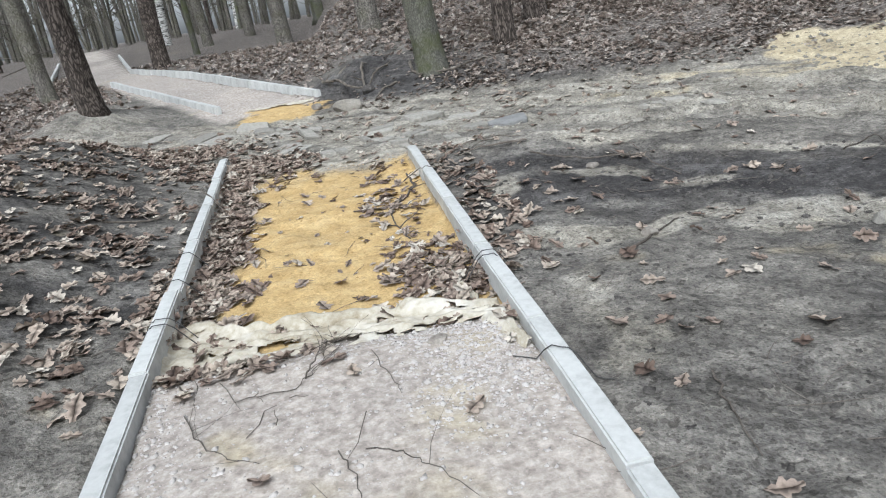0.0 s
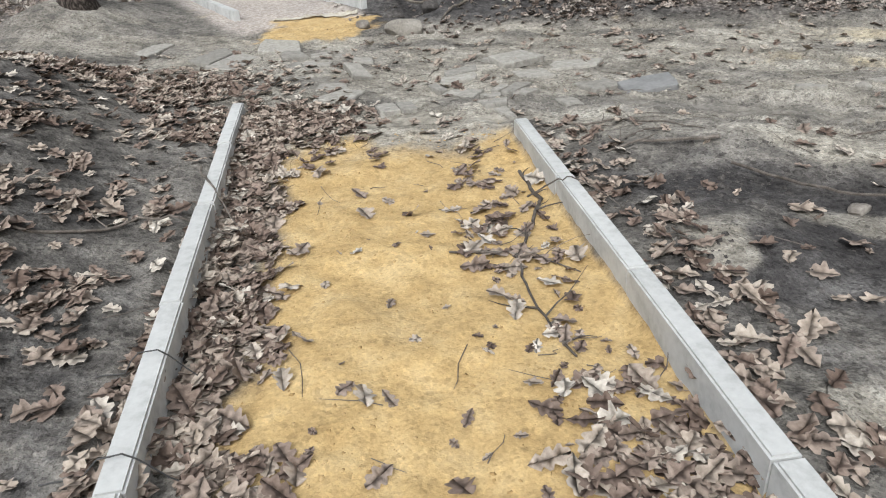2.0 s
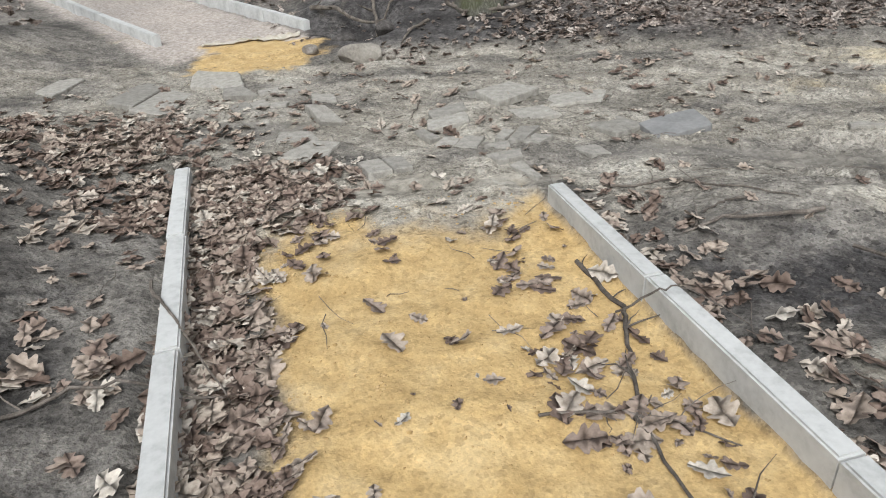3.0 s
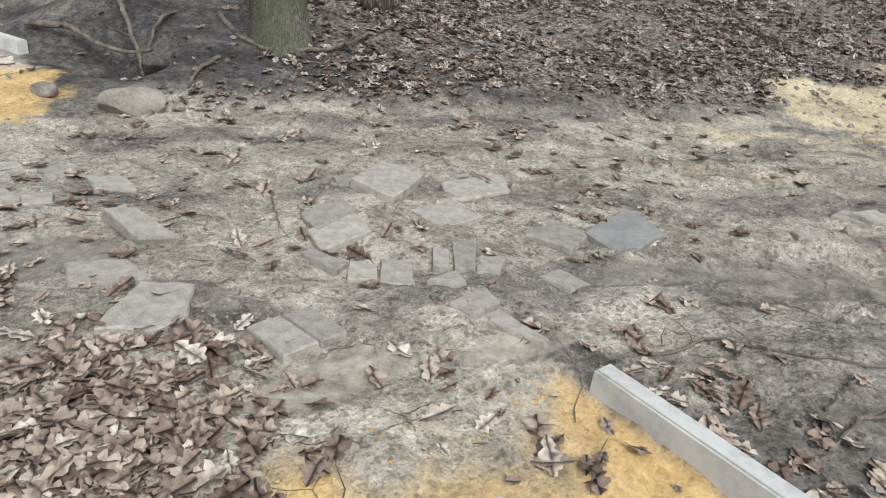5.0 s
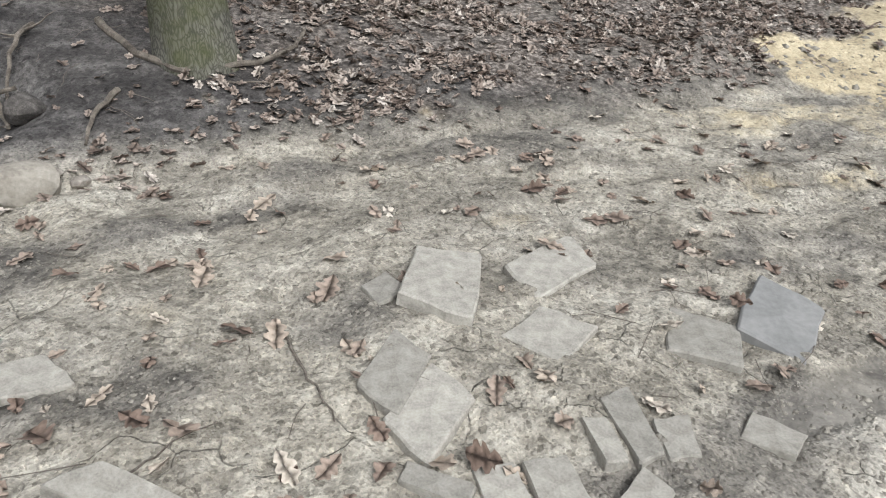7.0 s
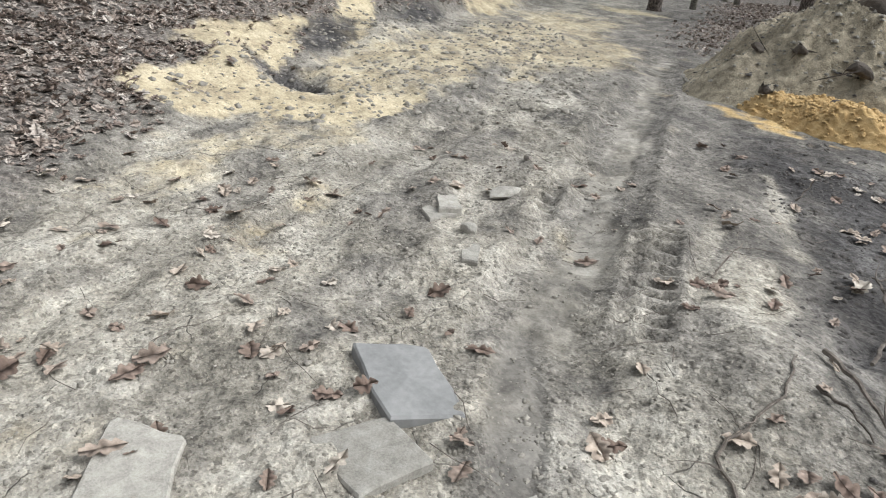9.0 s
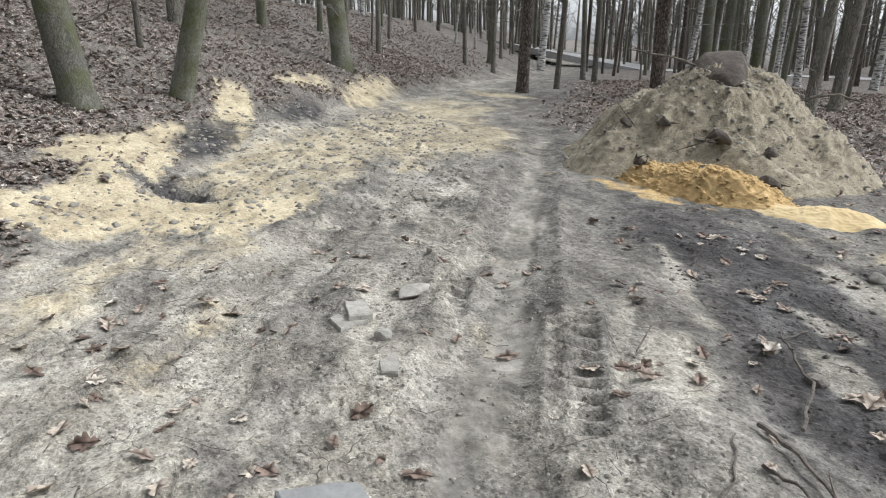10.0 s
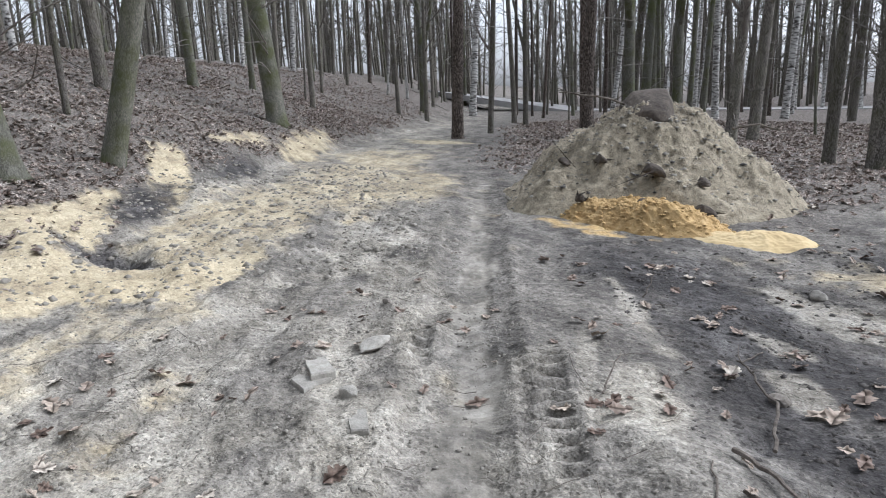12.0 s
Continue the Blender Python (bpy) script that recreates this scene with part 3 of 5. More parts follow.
def kerb(label, ax, ay, az, bx, by, bz, seed):
    """A row of kerb stones a metre long from a to b; z is the top edge."""
    rnd = random.Random(seed)
    root = tagged(new("kerb"), label, "kerb", kind="structure")
    way = Vector((bx - ax, by - ay, bz - az))
    count, turn = max(1, round(way.length)), math.degrees(math.atan2(-(bx - ax), by - ay))
    pitch = math.degrees(math.atan2(bz - az, math.hypot(bx - ax, by - ay)))
    for k in range(count):
        p = Vector((ax, ay, az)) + way * (k / count)
        ob = new("kerb_stone", KERB_STONE)
        ob.matrix_world = pose(p.x + rnd.uniform(-0.004, 0.004), p.y, p.z + rnd.uniform(-0.006, 0.006), pitch, rnd.uniform(-1.2, 1.2), turn + rnd.uniform(-0.4, 0.4)) @ Matrix.Diagonal((1, way.length / count, 1, 1))
        ob.parent = root
    return root


kerb("pale grey concrete kerb beside the sand bed, leaf-strewn", -1.12, 7.62, 0.19, -0.665, 0.0, 0.19, 1)
kerb("pale grey concrete kerb standing proud of the sand", 0.815, 6.61, 0.185, 0.88, -0.35, 0.2, 2)
kerb("pale concrete kerb of the farther path", -1.80, 12.1, 0.28, -5.4, 19.0, 0.62, 3)
kerb("pale concrete kerb of the farther path", -0.10, 11.95, 0.31, -3.25, 18.2, 0.60, 4)
kerb("pale concrete kerb of the farther path", -3.25, 18.2, 0.60, -5.75, 22.3, 0.75, 5)
kerb("pale concrete kerb of the farther path", -5.75, 22.3, 0.75, -8.1, 30.0, 1.1, 6)
kerb("pale concrete kerb of the farther path", -8.4, 23.3, 0.78, -10.6, 30.5, 1.1, 7)

# ---- trees ----
def wander(rnd, start, way, length, steps, bend, lift=0.0):
    pts, p, w = [start.copy()], start.copy(), way.normalized()
    for _ in range(steps):
        w = (w + Vector((rnd.gauss(0, bend), rnd.gauss(0, bend), rnd.gauss(0, bend * 0.6) + lift))).normalized()
        p = p + w * (length / steps)
        pts.append(p.copy())
    return pts


def tree_meshes(kind, seed, tall, radius, low, fork=False):
    """Trunk and bare crown of a tree that stands at the origin."""
    rnd = random.Random(seed)
    tv, tf, cv, cf = [], [], [], []
    steps = 14
    stem = wander(rnd, Vector((0, 0, -0.25)), Vector((rnd.gauss(0, 0.02), rnd.gauss(0, 0.02), 1)), tall, steps, 0.018, 0.02)
    radii = [radius * (1 - 0.9 * (k / steps) ** 1.15) for k in range(steps + 1)]
    stem.insert(1, stem[0].lerp(stem[1], 0.25)), radii.insert(1, radius * 1.06)
    stem.insert(2, stem[0].lerp(stem[2], 0.5)), radii.insert(2, radius * 0.99)
    radii[0] = radius * 1.5
    tube(tv, tf, stem, radii, 14)
    for v in tv[:28]:
        a = math.atan2(v.y, v.x)
        flare = 1 + 0.22 * max(0.0, math.sin(a * 5 + seed)) * (1 if v.z < 0 else 0.5)
        v.x, v.y = v.x * flare, v.y * flare
    stems = [(stem, radii)]
    if fork:
        second = wander(rnd, stem[5].copy(), Vector((0.3, 0.1, 1)), tall * 0.6, 8, 0.05, 0.04)
        r2 = [radius * 0.55 * (1 - 0.85 * k / 8) for k in range(9)]
        tube(tv, tf, second, r2, 8)
        stems.append((second, r2))
    for line, rad in stems:
        n = len(line)
        for _ in range(15 if len(stems) == 1 else 10):
            f = rnd.uniform(low, 0.97)
            k = min(int(f * (n - 1)), n - 2)
            p = line[k].lerp(line[k + 1], rnd.random())
            a, reach = rnd.uniform(0, 2 * math.pi), tall * rnd.uniform(0.1, 0.22) * (1.25 - f)
            way = Vector((math.cos(a), math.sin(a), rnd.uniform(0.25, 1.0)))
            limb = wander(rnd, p, way, reach * 1.3, 5, 0.16, 0.08)
            r0 = min(rad[k] * 0.42, 0.07)
            tube(cv, cf, limb, [r0 * (1 - 0.8 * j / 5) for j in range(6)], 4)
            for _ in range(5):
                j = rnd.randint(1, 4)
                q = limb[j].lerp(limb[j + 1], rnd.random())
                w2 = (limb[j + 1] - limb[j]).normalized() + Vector((rnd.gauss(0, 0.7), rnd.gauss(0, 0.7), rnd.gauss(0.2, 0.4)))
                sub = wander(rnd, q, w2, reach * rnd.uniform(0.35, 0.7), 3, 0.2, 0.08)
                tube(cv, cf, sub, [r0 * 0.3, r0 * 0.22, r0 * 0.14, 0.003], 3)
                for _ in range(3):
                    m = rnd.randint(1, 2)
                    w3 = (sub[m + 1] - sub[m]).normalized() + Vector((rnd.gauss(0, 0.7), rnd.gauss(0, 0.7), rnd.gauss(0.1, 0.5)))
                    fine = wander(rnd, sub[m].lerp(sub[m + 1], rnd.random()), w3, reach * rnd.uniform(0.18, 0.4), 2, 0.2)
                    tube(cv, cf, fine, [0.007, 0.005, 0.002], 3)
    for _ in range(16):
        p = stem[0].lerp(stem[-1], rnd.uniform(0.08, low + 0.1))
        a = rnd.uniform(0, 2 * math.pi)
        dead = wander(rnd, p, Vector((math.cos(a), math.sin(a), rnd.uniform(-0.1, 0.6))), rnd.uniform(0.5, 2.6), 4, 0.25)
        tube(cv, cf, dead, [0.018, 0.014, 0.011, 0.007, 0.003], 3)
        twig = wander(rnd, dead[2], dead[3] - dead[1] + Vector((rnd.gauss(0, 0.3), rnd.gauss(0, 0.3), 0.2)), rnd.uniform(0.3, 1.0), 3, 0.25)
        tube(cv, cf, twig, [0.009, 0.007, 0.005, 0.002], 3)
    bark = dict(pine=PINE, beech=BEECH, oak=OAK, birch=BIRCH)[kind]
    return quick_mesh("trunk", tv, tf, bark, True), quick_mesh("crown", cv, cf, BRANCH)


TREE_LABELS = dict(pine="tall pine with dark plated bark on the forest floor", beech="grey-green smooth-barked tree, bare of leaves",
                   oak="bare dark-barked tree rising from leaf litter", birch="slender bare birch with black-marked white bark")


def tree(kind, seed, tall, radius, low, fork=False):
    root = tagged(new("tree"), TREE_LABELS[kind], "tree", "trees of the wood")
    for name, data in zip(("trunk", "crown"), tree_meshes(kind, seed, tall, radius, low, fork)):
        ob = new(name, data)
        ob.parent = root
    return root


MODELS = [tree("beech", 1, 19, 0.2, 0.4), tree("beech", 2, 17, 0.2, 0.32, True), tree("oak", 3, 18, 0.2, 0.35), tree("oak", 4, 16, 0.2, 0.25, True),
          tree("birch", 5, 19, 0.2, 0.42), tree("pine", 6, 21, 0.2, 0.55), tree("oak", 7, 15, 0.2, 0.22), tree("birch", 8, 17, 0.2, 0.38)]
KINDS = dict(beech=(0, 1), oak=(2, 3, 6), birch=(4, 7), pine=(5,))
placed, first_use = [], set()


def plant(kind, x, y, radius, lean_x=0.0, lean_y=0.0, turn=None, label=""):
    """A tree at x, y whose trunk has that radius; it leans by degrees towards +x and +y."""
    rnd = random.Random(int(x * 131 + y * 977))
    pick = rnd.choice(KINDS[kind])
    wide = radius / 0.2
    tall = rnd.uniform(0.85, 1.15)
    m = pose(x, y, z_at(x, y) - 0.05, -lean_y, lean_x) @ pose(0, 0, 0, 0, 0, rnd.uniform(0, 360) if turn is None else turn) @ Matrix.Diagonal((wide, wide, tall, 1))
    if pick in first_use:
        ob = copy_thing(MODELS[pick], m)
        ob.matrix_basis = m
    else:
        first_use.add(pick)
        ob = MODELS[pick]
        ob.matrix_basis = m
    if label:
        tagged(ob, label)
    placed.append((x, y))
    return ob


# trees that stand out
plant("pine", -3.7, 11.95, 0.19, -1, 0, label="dark pine with plated bark beside the far path")
plant("beech", 1.78, 11.12, 0.24, -3, 0, label="mossy smooth-barked tree with exposed roots on the bank")
plant("oak", 1.24, 16.46, 0.25, 0, 0)
plant("pine", 3.2, 11.8, 0.17, -2, 0)
plant("pine", 4.3, 13.6, 0.22, 0, 0)
plant("oak", -1.2, 24.5, 0.27, -1, 0)
plant("pine", -4.9, 22.6, 0.26, -2, 0)
plant("oak", -6.6, 18.0, 0.2, -4, 0)
plant("oak", -7.6, 20.5, 0.22, -2, 0)
plant("beech", -9.2, 24.5, 0.2)
plant("oak", -8.9, 28.0, 0.2)
plant("birch", -6.8, 33.0, 0.18)
plant("oak", -4.4, 29.0, 0.2)
plant("oak", -3.0, 31.5, 0.22)
plant("oak", -1.8, 33.5, 0.2)
plant("beech", 0.1, 28.0, 0.22)
plant("oak", 1.9, 31.0, 0.2)
plant("oak", 3.3, 26.0, 0.22)
plant("beech", 10.6, 8.3, 0.23, 2, 7, label="large leaning smooth-barked tree at the bank's foot")
plant("beech", 12.45, 6.9, 0.185, -7, -12, label="smooth-barked tree on the leaf-covered bank")
plant("beech", 19.2, 1.95, 0.28, 4, 7, label="smooth-barked tree at the bank's edge beside the track")
plant("oak", 18.8, 6.3, 0.17, -1, 2)
plant("oak", 15.2, 7.3, 0.065, 0, 1)
plant("beech", 22.7, 3.4, 0.16, 0, 2)
plant("birch", 27.0, 4.4, 0.17, 0, 0)
plant("pine", 19.3, -4.15, 0.2, 0, 1, label="pine with scraped lower bark beside the track")
plant("pine", 15.0, -5.8, 0.18, 0, 0)
plant("pine", 16.1, -6.9, 0.22, 0, 0)
plant("beech", 15.6, -8.2, 0.19, 2, -3)
plant("beech", 16.5, -9.8, 0.17, 4, -6)
plant("beech", 15.8, -10.6, 0.17, 3, -5)
plant("oak", 17.4, -10.2, 0.15, 3, -3)
plant("oak", 10.2, -5.77, 0.14, 3, -7)
plant("oak", 11.8, -8.95, 0.16, 3, -7)
plant("oak", 7.48, -5.0, 0.12, 1, -2)
plant("oak", 6.45, -4.75, 0.2, 2, -5)
plant("birch", 18.4, -20.9, 0.17, 1, -1)
plant("birch", 21.1, -19.7, 0.17, 0, -2)
plant("oak", 26.6, -12.1, 0.13, -1, 1)
plant("birch", 36.0, -16.0, 0.24, 0, 0)
plant("oak", 14.9, -19.8, 0.16, 0, -2)
plant("oak", 30.0, -9.2, 0.12)
plant("beech", 33.5, -11.0, 0.2)
plant("oak", 40.0, -6.0, 0.2)


def clear(x, y, gap):
    return all((x - a) ** 2 + (y - b) ** 2 > gap * gap for a, b in placed)


def fill_wood(count, x0, x1, y0, y1, gap, seed):
    """Scatters trees over the wood and keeps the track, the far path and the clearing free."""
    rnd, made, tries = random.Random(seed), 0, 0
    while made < count and tries < count * 40:
        tries += 1
        x, y = rnd.uniform(x0, x1), rnd.uniform(y0, y1)
        along, across = x * ROAD_U[0] + y * ROAD_U[1], x * ROAD_V[0] + y * ROAD_V[1]
        off = float(bank_distance(np.array([x]), np.array([y]))[0])
        if (x > 6 and -4.3 < off < 0.6) or math.hypot(x - 4, y - 5) < 15.5 or not clear(x, y, gap):
            continue
        if float(near_far_path(np.array([x]), np.array([y]))[0]) < 2.2:
            continue
        kind = rnd.choices(("oak", "beech", "birch", "pine"), (5, 3, 3, 1))[0]
        plant(kind, x, y, rnd.uniform(0.035, 0.135), rnd.gauss(0, 2.0), rnd.gauss(0, 2.0))
        made += 1


fill_wood(120, 18, 50, -42, 14, 1.5, 11)
fill_wood(24, 10, 40, -34, -10, 1.7, 12)
fill_wood(26, 16, 44, 6, 30, 2.0, 13)
fill_wood(55, -28, 12, 19, 52, 2.0, 14)
fill_wood(12, -24, 20, -26, -9, 3.0, 15)
fill_wood(14, -26, -10, -8, 20, 2.6, 16)


def far_woods():
    """Trunks and boughs of the wood beyond, as one mass."""
    rnd, verts, faces = random.Random(21), [], []
    for k in range(1900):
        a, r = rnd.uniform(0, 2 * math.pi), rnd.uniform(46, 105)
        x, y = 4 + r * math.cos(a), 4 + r * math.sin(a)
        if x > 6 and -4.0 < float(bank_distance(np.array([x]), np.array([y]))[0]) < 0.6:
            continue
        z, tall, wide = float(shape(np.array([x]), np.array([y]))[0]) - 0.3, rnd.uniform(13, 21), rnd.uniform(0.09, 0.22)
        foot = Vector((x, y, z))
        stem = wander(rnd, foot, Vector((rnd.gauss(0, 0.04), rnd.gauss(0, 0.04), 1)), tall, 4, 0.03)
        tube(verts, faces, stem, [wide, wide * 0.85, wide * 0.6, wide * 0.35, 0.02], 5)
        for _ in range(34):
            f = rnd.uniform(0.08, 0.98)
            j = min(int(f * 4), 3)
            p = stem[j].lerp(stem[j + 1], f * 4 - j)
            b = rnd.uniform(0, 2 * math.pi)
            limb = wander(rnd, p, Vector((math.cos(b), math.sin(b), rnd.uniform(0.1, 1.2))), rnd.uniform(1.2, 3.6) * (1.2 - 0.6 * f), 2, 0.25, 0.1)
            tube(verts, faces, limb, [0.04, 0.028, 0.01], 3)
    return tagged(new("far_woods", quick_mesh("far_woods", verts, faces, OAK)), "dense bare winter woodland in the distance", "woods", kind="stuff")


far_woods()


def far_road():
    """The pale road that crosses the wood in the distance."""
    verts, faces = [], []
    line = [Vector(p) for p in ((6, -46, 0), (24, -33, 0), (38, -27, 0), (52, -23, 0), (66, -16, 0), (80, -2, 0))]
    for k, p in enumerate(line):
        a, b = line[max(k - 1, 0)], line[min(k + 1, len(line) - 1)]
        side = Vector((-(b - a).y, (b - a).x, 0)).normalized() * 2.0
        for q in (p - side, p + side):
            for lift in (0.05, -0.4):
                verts.append((q.x, q.y, float(shape(np.array([q.x]), np.array([q.y]))[0]) + lift))
    for k in range(len(line) - 1):
        i, j = k * 4, k * 4 + 4
        faces += [(i, i + 2, j + 2, j), (i, j, j + 1, i + 1), (i + 2, i + 3, j + 3, j + 2)]
    return tagged(new("road", quick_mesh("road", verts, faces, TARMAC)), "pale paved road crossing the wood far off", "road", kind="structure")


far_road()


# ---- broken slabs and stones on the track ----
def slab(x, y, w, d, turn, taper=1.0, skew=0.0, mat=None, proud=0.014, tilt=(0.0, 0.0), label="broken grey concrete slab half sunk in the track", thick=0.06):
    """A broken slab of w by d metres; taper is the far edge over the near one, skew shifts the far edge."""
    rnd = random.Random(int(x * 733 + y * 389 + w * 97))
    far, near = w * 2 * taper / (1 + taper) / 2, w * 2 / (1 + taper) / 2
    corners = [(-near - skew / 2, -d / 2), (near - skew / 2, -d / 2), (far + skew / 2, d / 2), (-far + skew / 2, d / 2)]
    ring = []
    for k in range(4):
        (ax, ay), (bx, by) = corners[k], corners[(k + 1) % 4]
        for f in (0.04, 0.33, 0.66, 0.96):
            j = 0.025 * min(w, d) * 2
            ring.append((ax + (bx - ax) * f + rnd.uniform(-j, j) * 0.7, ay + (by - ay) * f + rnd.uniform(-j, j) * 0.7))
    bm = bmesh.new()
    low = [bm.verts.new((px * 1.03, py * 1.03, -thick)) for px, py in ring]
    mid = [bm.verts.new((px * 1.015, py * 1.015, -0.008)) for px, py in ring]
    top = [bm.verts.new((px * 0.965, py * 0.965, rnd.uniform(-0.002, 0.002))) for px, py in ring]
    n = len(ring)
    bm.faces.new(top)
    for a, b in ((low, mid), (mid, top)):
        for k in range(n):
            bm.faces.new((a[k], a[(k + 1) % n], b[(k + 1) % n], b[k]))
    ob = thing("concrete_slab", bm, mat or OLD_CONCRETE, label, "slab", "broken slabs on the track")
    c, s = math.cos(radians(turn)), math.sin(radians(turn))
    seat = sorted(z_at(x + px * c - py * s, y + px * s + py * c) for px, py in ring)
    ob.matrix_world = pose(x, y, seat[len(seat) * 2 // 3] + proud * 0.9 + rnd.uniform(-0.002, 0.006), tilt[0] + rnd.uniform(-2, 2), tilt[1] + rnd.uniform(-2, 2), turn)
    return ob


slab(-0.44, 8.17, 0.27, 0.19, -22, 0.75, -0.08)
slab(-0.35, 7.81, 0.26, 0.33, -30, 0.76, 0.04, None, 0.026, (-2, 0))
slab(-0.01, 7.43, 0.15, 0.24, 4, 0.95, -0.02, None, 0.026, (-2, 0))
slab(0.13, 7.44, 0.12, 0.24, 3, 1.04, -0.02, None, 0.026, (-2, 0))
slab(0.67, 8.3, 0.31, 0.18, 22, 1.09, 0.09)
slab(0.62, 8.1, 0.32, 0.2, 12, 1.01, 0.08)
slab(0.42, 7.9, 0.08, 0.21, 22, 0.9, 0.01)
slab(0.54, 7.75, 0.13, 0.19, -35, 0.94, -0.0)
slab(0.65, 7.64, 0.15, 0.21, -37, 0.93, -0.01)
slab(1.69, 8.31, 0.43, 0.25, -8, 1.07, 0.09)
slab(1.24, 8.04, 0.28, 0.24, 2, 0.96, -0.03)
slab(1.0, 7.59, 0.12, 0.27, -18, 1.29, 0.1)
slab(1.05, 7.46, 0.12, 0.16, -36, 1.27, 0.04)
slab(0.88, 7.62, 0.08, 0.18, -45, 1.23, -0.02)
slab(0.79, 7.43, 0.12, 0.11, -0, 2.08, -0.02)
slab(0.76, 7.22, 0.2, 0.12, 8, 1.48, 0.01)
slab(0.81, 7.01, 0.08, 0.26, 27, 2.29, 0.07)
slab(-0.36, 9.34, 0.18, 0.12, -14, 1.13, -0.03)
slab(-0.6, 9.48, 0.18, 0.15, 22, 1.12, 0.05)
slab(-0.86, 9.5, 0.24, 0.2, -14, 0.7, -0.09, None, 0.05, (4, 0))
slab(-0.81, 8.98, 0.16, 0.24, 40, 1.11, 0.11)
slab(-0.68, 9.07, 0.14, 0.18, 27, 0.82, 0.05)
slab(-0.53, 8.99, 0.14, 0.12, -18, 1.13, -0.02)
slab(-0.17, 9.12, 0.21, 0.18, -24, 1.03, -0.08)
slab(1.0, 8.68, 0.16, 0.15, 1, 0.91, 0.04)
slab(2.0, 7.42, 0.42, 0.28, 7, 1.03, 0.06, DARK_CONCRETE, 0.035, (2, -4), "tilted dark grey concrete slab lying on the track")
slab(1.19, 8.53, 0.45, 0.29, 33, 0.77, 0.03, None, 0.05, (5, 3), "weathered slab with a dimpled face on the track")
slab(-0.22, 8.43, 0.16, 0.21, -8, 0.76, -0.14, None, 0.07, (18, 6), "tilted grey chunk of broken concrete")
slab(-1.74, 10.01, 0.73, 0.33, 73, 0.95, 0.19)
slab(-1.49, 9.68, 0.74, 0.4, 77, 1.06, 0.29)
slab(-2.53, 10.66, 0.56, 0.27, 74, 0.97, 0.15)
slab(-1.06, 10.15, 0.56, 0.41, -36, 0.87, -0.32, None, 0.05, (4, 0))
slab(1.67, 7.61, 0.29, 0.28, 21, 1.14, 0.04)
slab(1.33, 7.24, 0.14, 0.17, 2, 1.29, -0.03)
slab(3.59, 6.88, 0.2, 0.18, -66, 0.92, 0.05)
slab(2.97, 6.88, 0.09, 0.2, -123, 1.25, -0.05)
slab(3.66, 6.8, 0.13, 0.23, -92, 0.86, 0.03)


def rock(x, y, wide, deep, tall, turn, seed, mat, name="stone", label="grey weathered field stone lying on the soil", sink=0.3, lift=None, group=""):
    rnd = random.Random(seed)
    bm = bmesh.new()
    bmesh.ops.create_icosphere(bm, subdivisions=3 if wide > 0.12 else 2, radius=0.5)
    off = Vector((seed * 3.1, seed * 1.7, seed * 0.9))
    cuts = [(Vector((rnd.gauss(0, 1), rnd.gauss(0, 1), rnd.gauss(0, 0.8))).normalized(), rnd.uniform(0.3, 0.42)) for _ in range(7)]
    for v in bm.verts:
        v.co *= 1 + 0.22 * noise.noise(v.co * 1.7 + off) + 0.07 * noise.noise(v.co * 5 + off)
        for way, dist in cuts:
            over = v.co.dot(way) - dist
            if over > 0:
                v.co -= way * over * 0.85
        v.co.x, v.co.y, v.co.z = v.co.x * wide, v.co.y * deep, v.co.z * tall
    ob = thing(name, bm, mat, label, "stone", group)
    z = z_at(x, y) if lift is None else lift
    ob.matrix_world = pose(x, y, z + tall * (0.5 - sink), rnd.uniform(-6, 6), rnd.uniform(-6, 6), turn)
    return ob


rock(0.34, 10.5, 0.46, 0.28, 0.25, -12, 3, BOULDER, "boulder", "grey-brown rounded boulder at the bank's foot", 0.16)
rock(-0.14, 10.95, 0.2, 0.17, 0.14, 30, 5, ROCK)
rock(0.62, 10.42, 0.12, 0.09, 0.07, 10, 6, ROCK)
rock(0.55, 10.55, 0.1, 0.08, 0.06, 50, 8, ROCK)
rock(3.86, 6.35, 0.34, 0.15, 0.1, -52, 14, OLD_CONCRETE, "stone", "long pale stone beside tyre marks", 0.35)
rock(3.3, 6.78, 0.14, 0.1, 0.07, 10, 15, OLD_CONCRETE)
rock(4.6, 5.9, 0.1, 0.08, 0.05, 10, 16, ROCK)
rock(2.95, 3.15, 0.14, 0.11, 0.08, 10, 17, OLD_CONCRETE)
rock(2.05, 5.05, 0.12, 0.09, 0.07, 10, 18, ROCK)
rock(1.8, 3.55, 0.13, 0.1, 0.07, 40, 19, ROCK)
rock(0.44, 2.72, 0.11, 0.07, 0.03, 10, 33, ROCK, "stone", "small flat dark stone on the gravel path", 0.3)
rock(0.73, 11.25, 0.3, 0.22, 0.2, 40, 20, DARK_CLOD, "soil_clod", "dark clod hanging among the roots")
rock(0.25, 11.35, 0.28, 0.2, 0.2, 10, 22, DARK_CLOD, "soil_clod", "dark clod hanging among the roots")


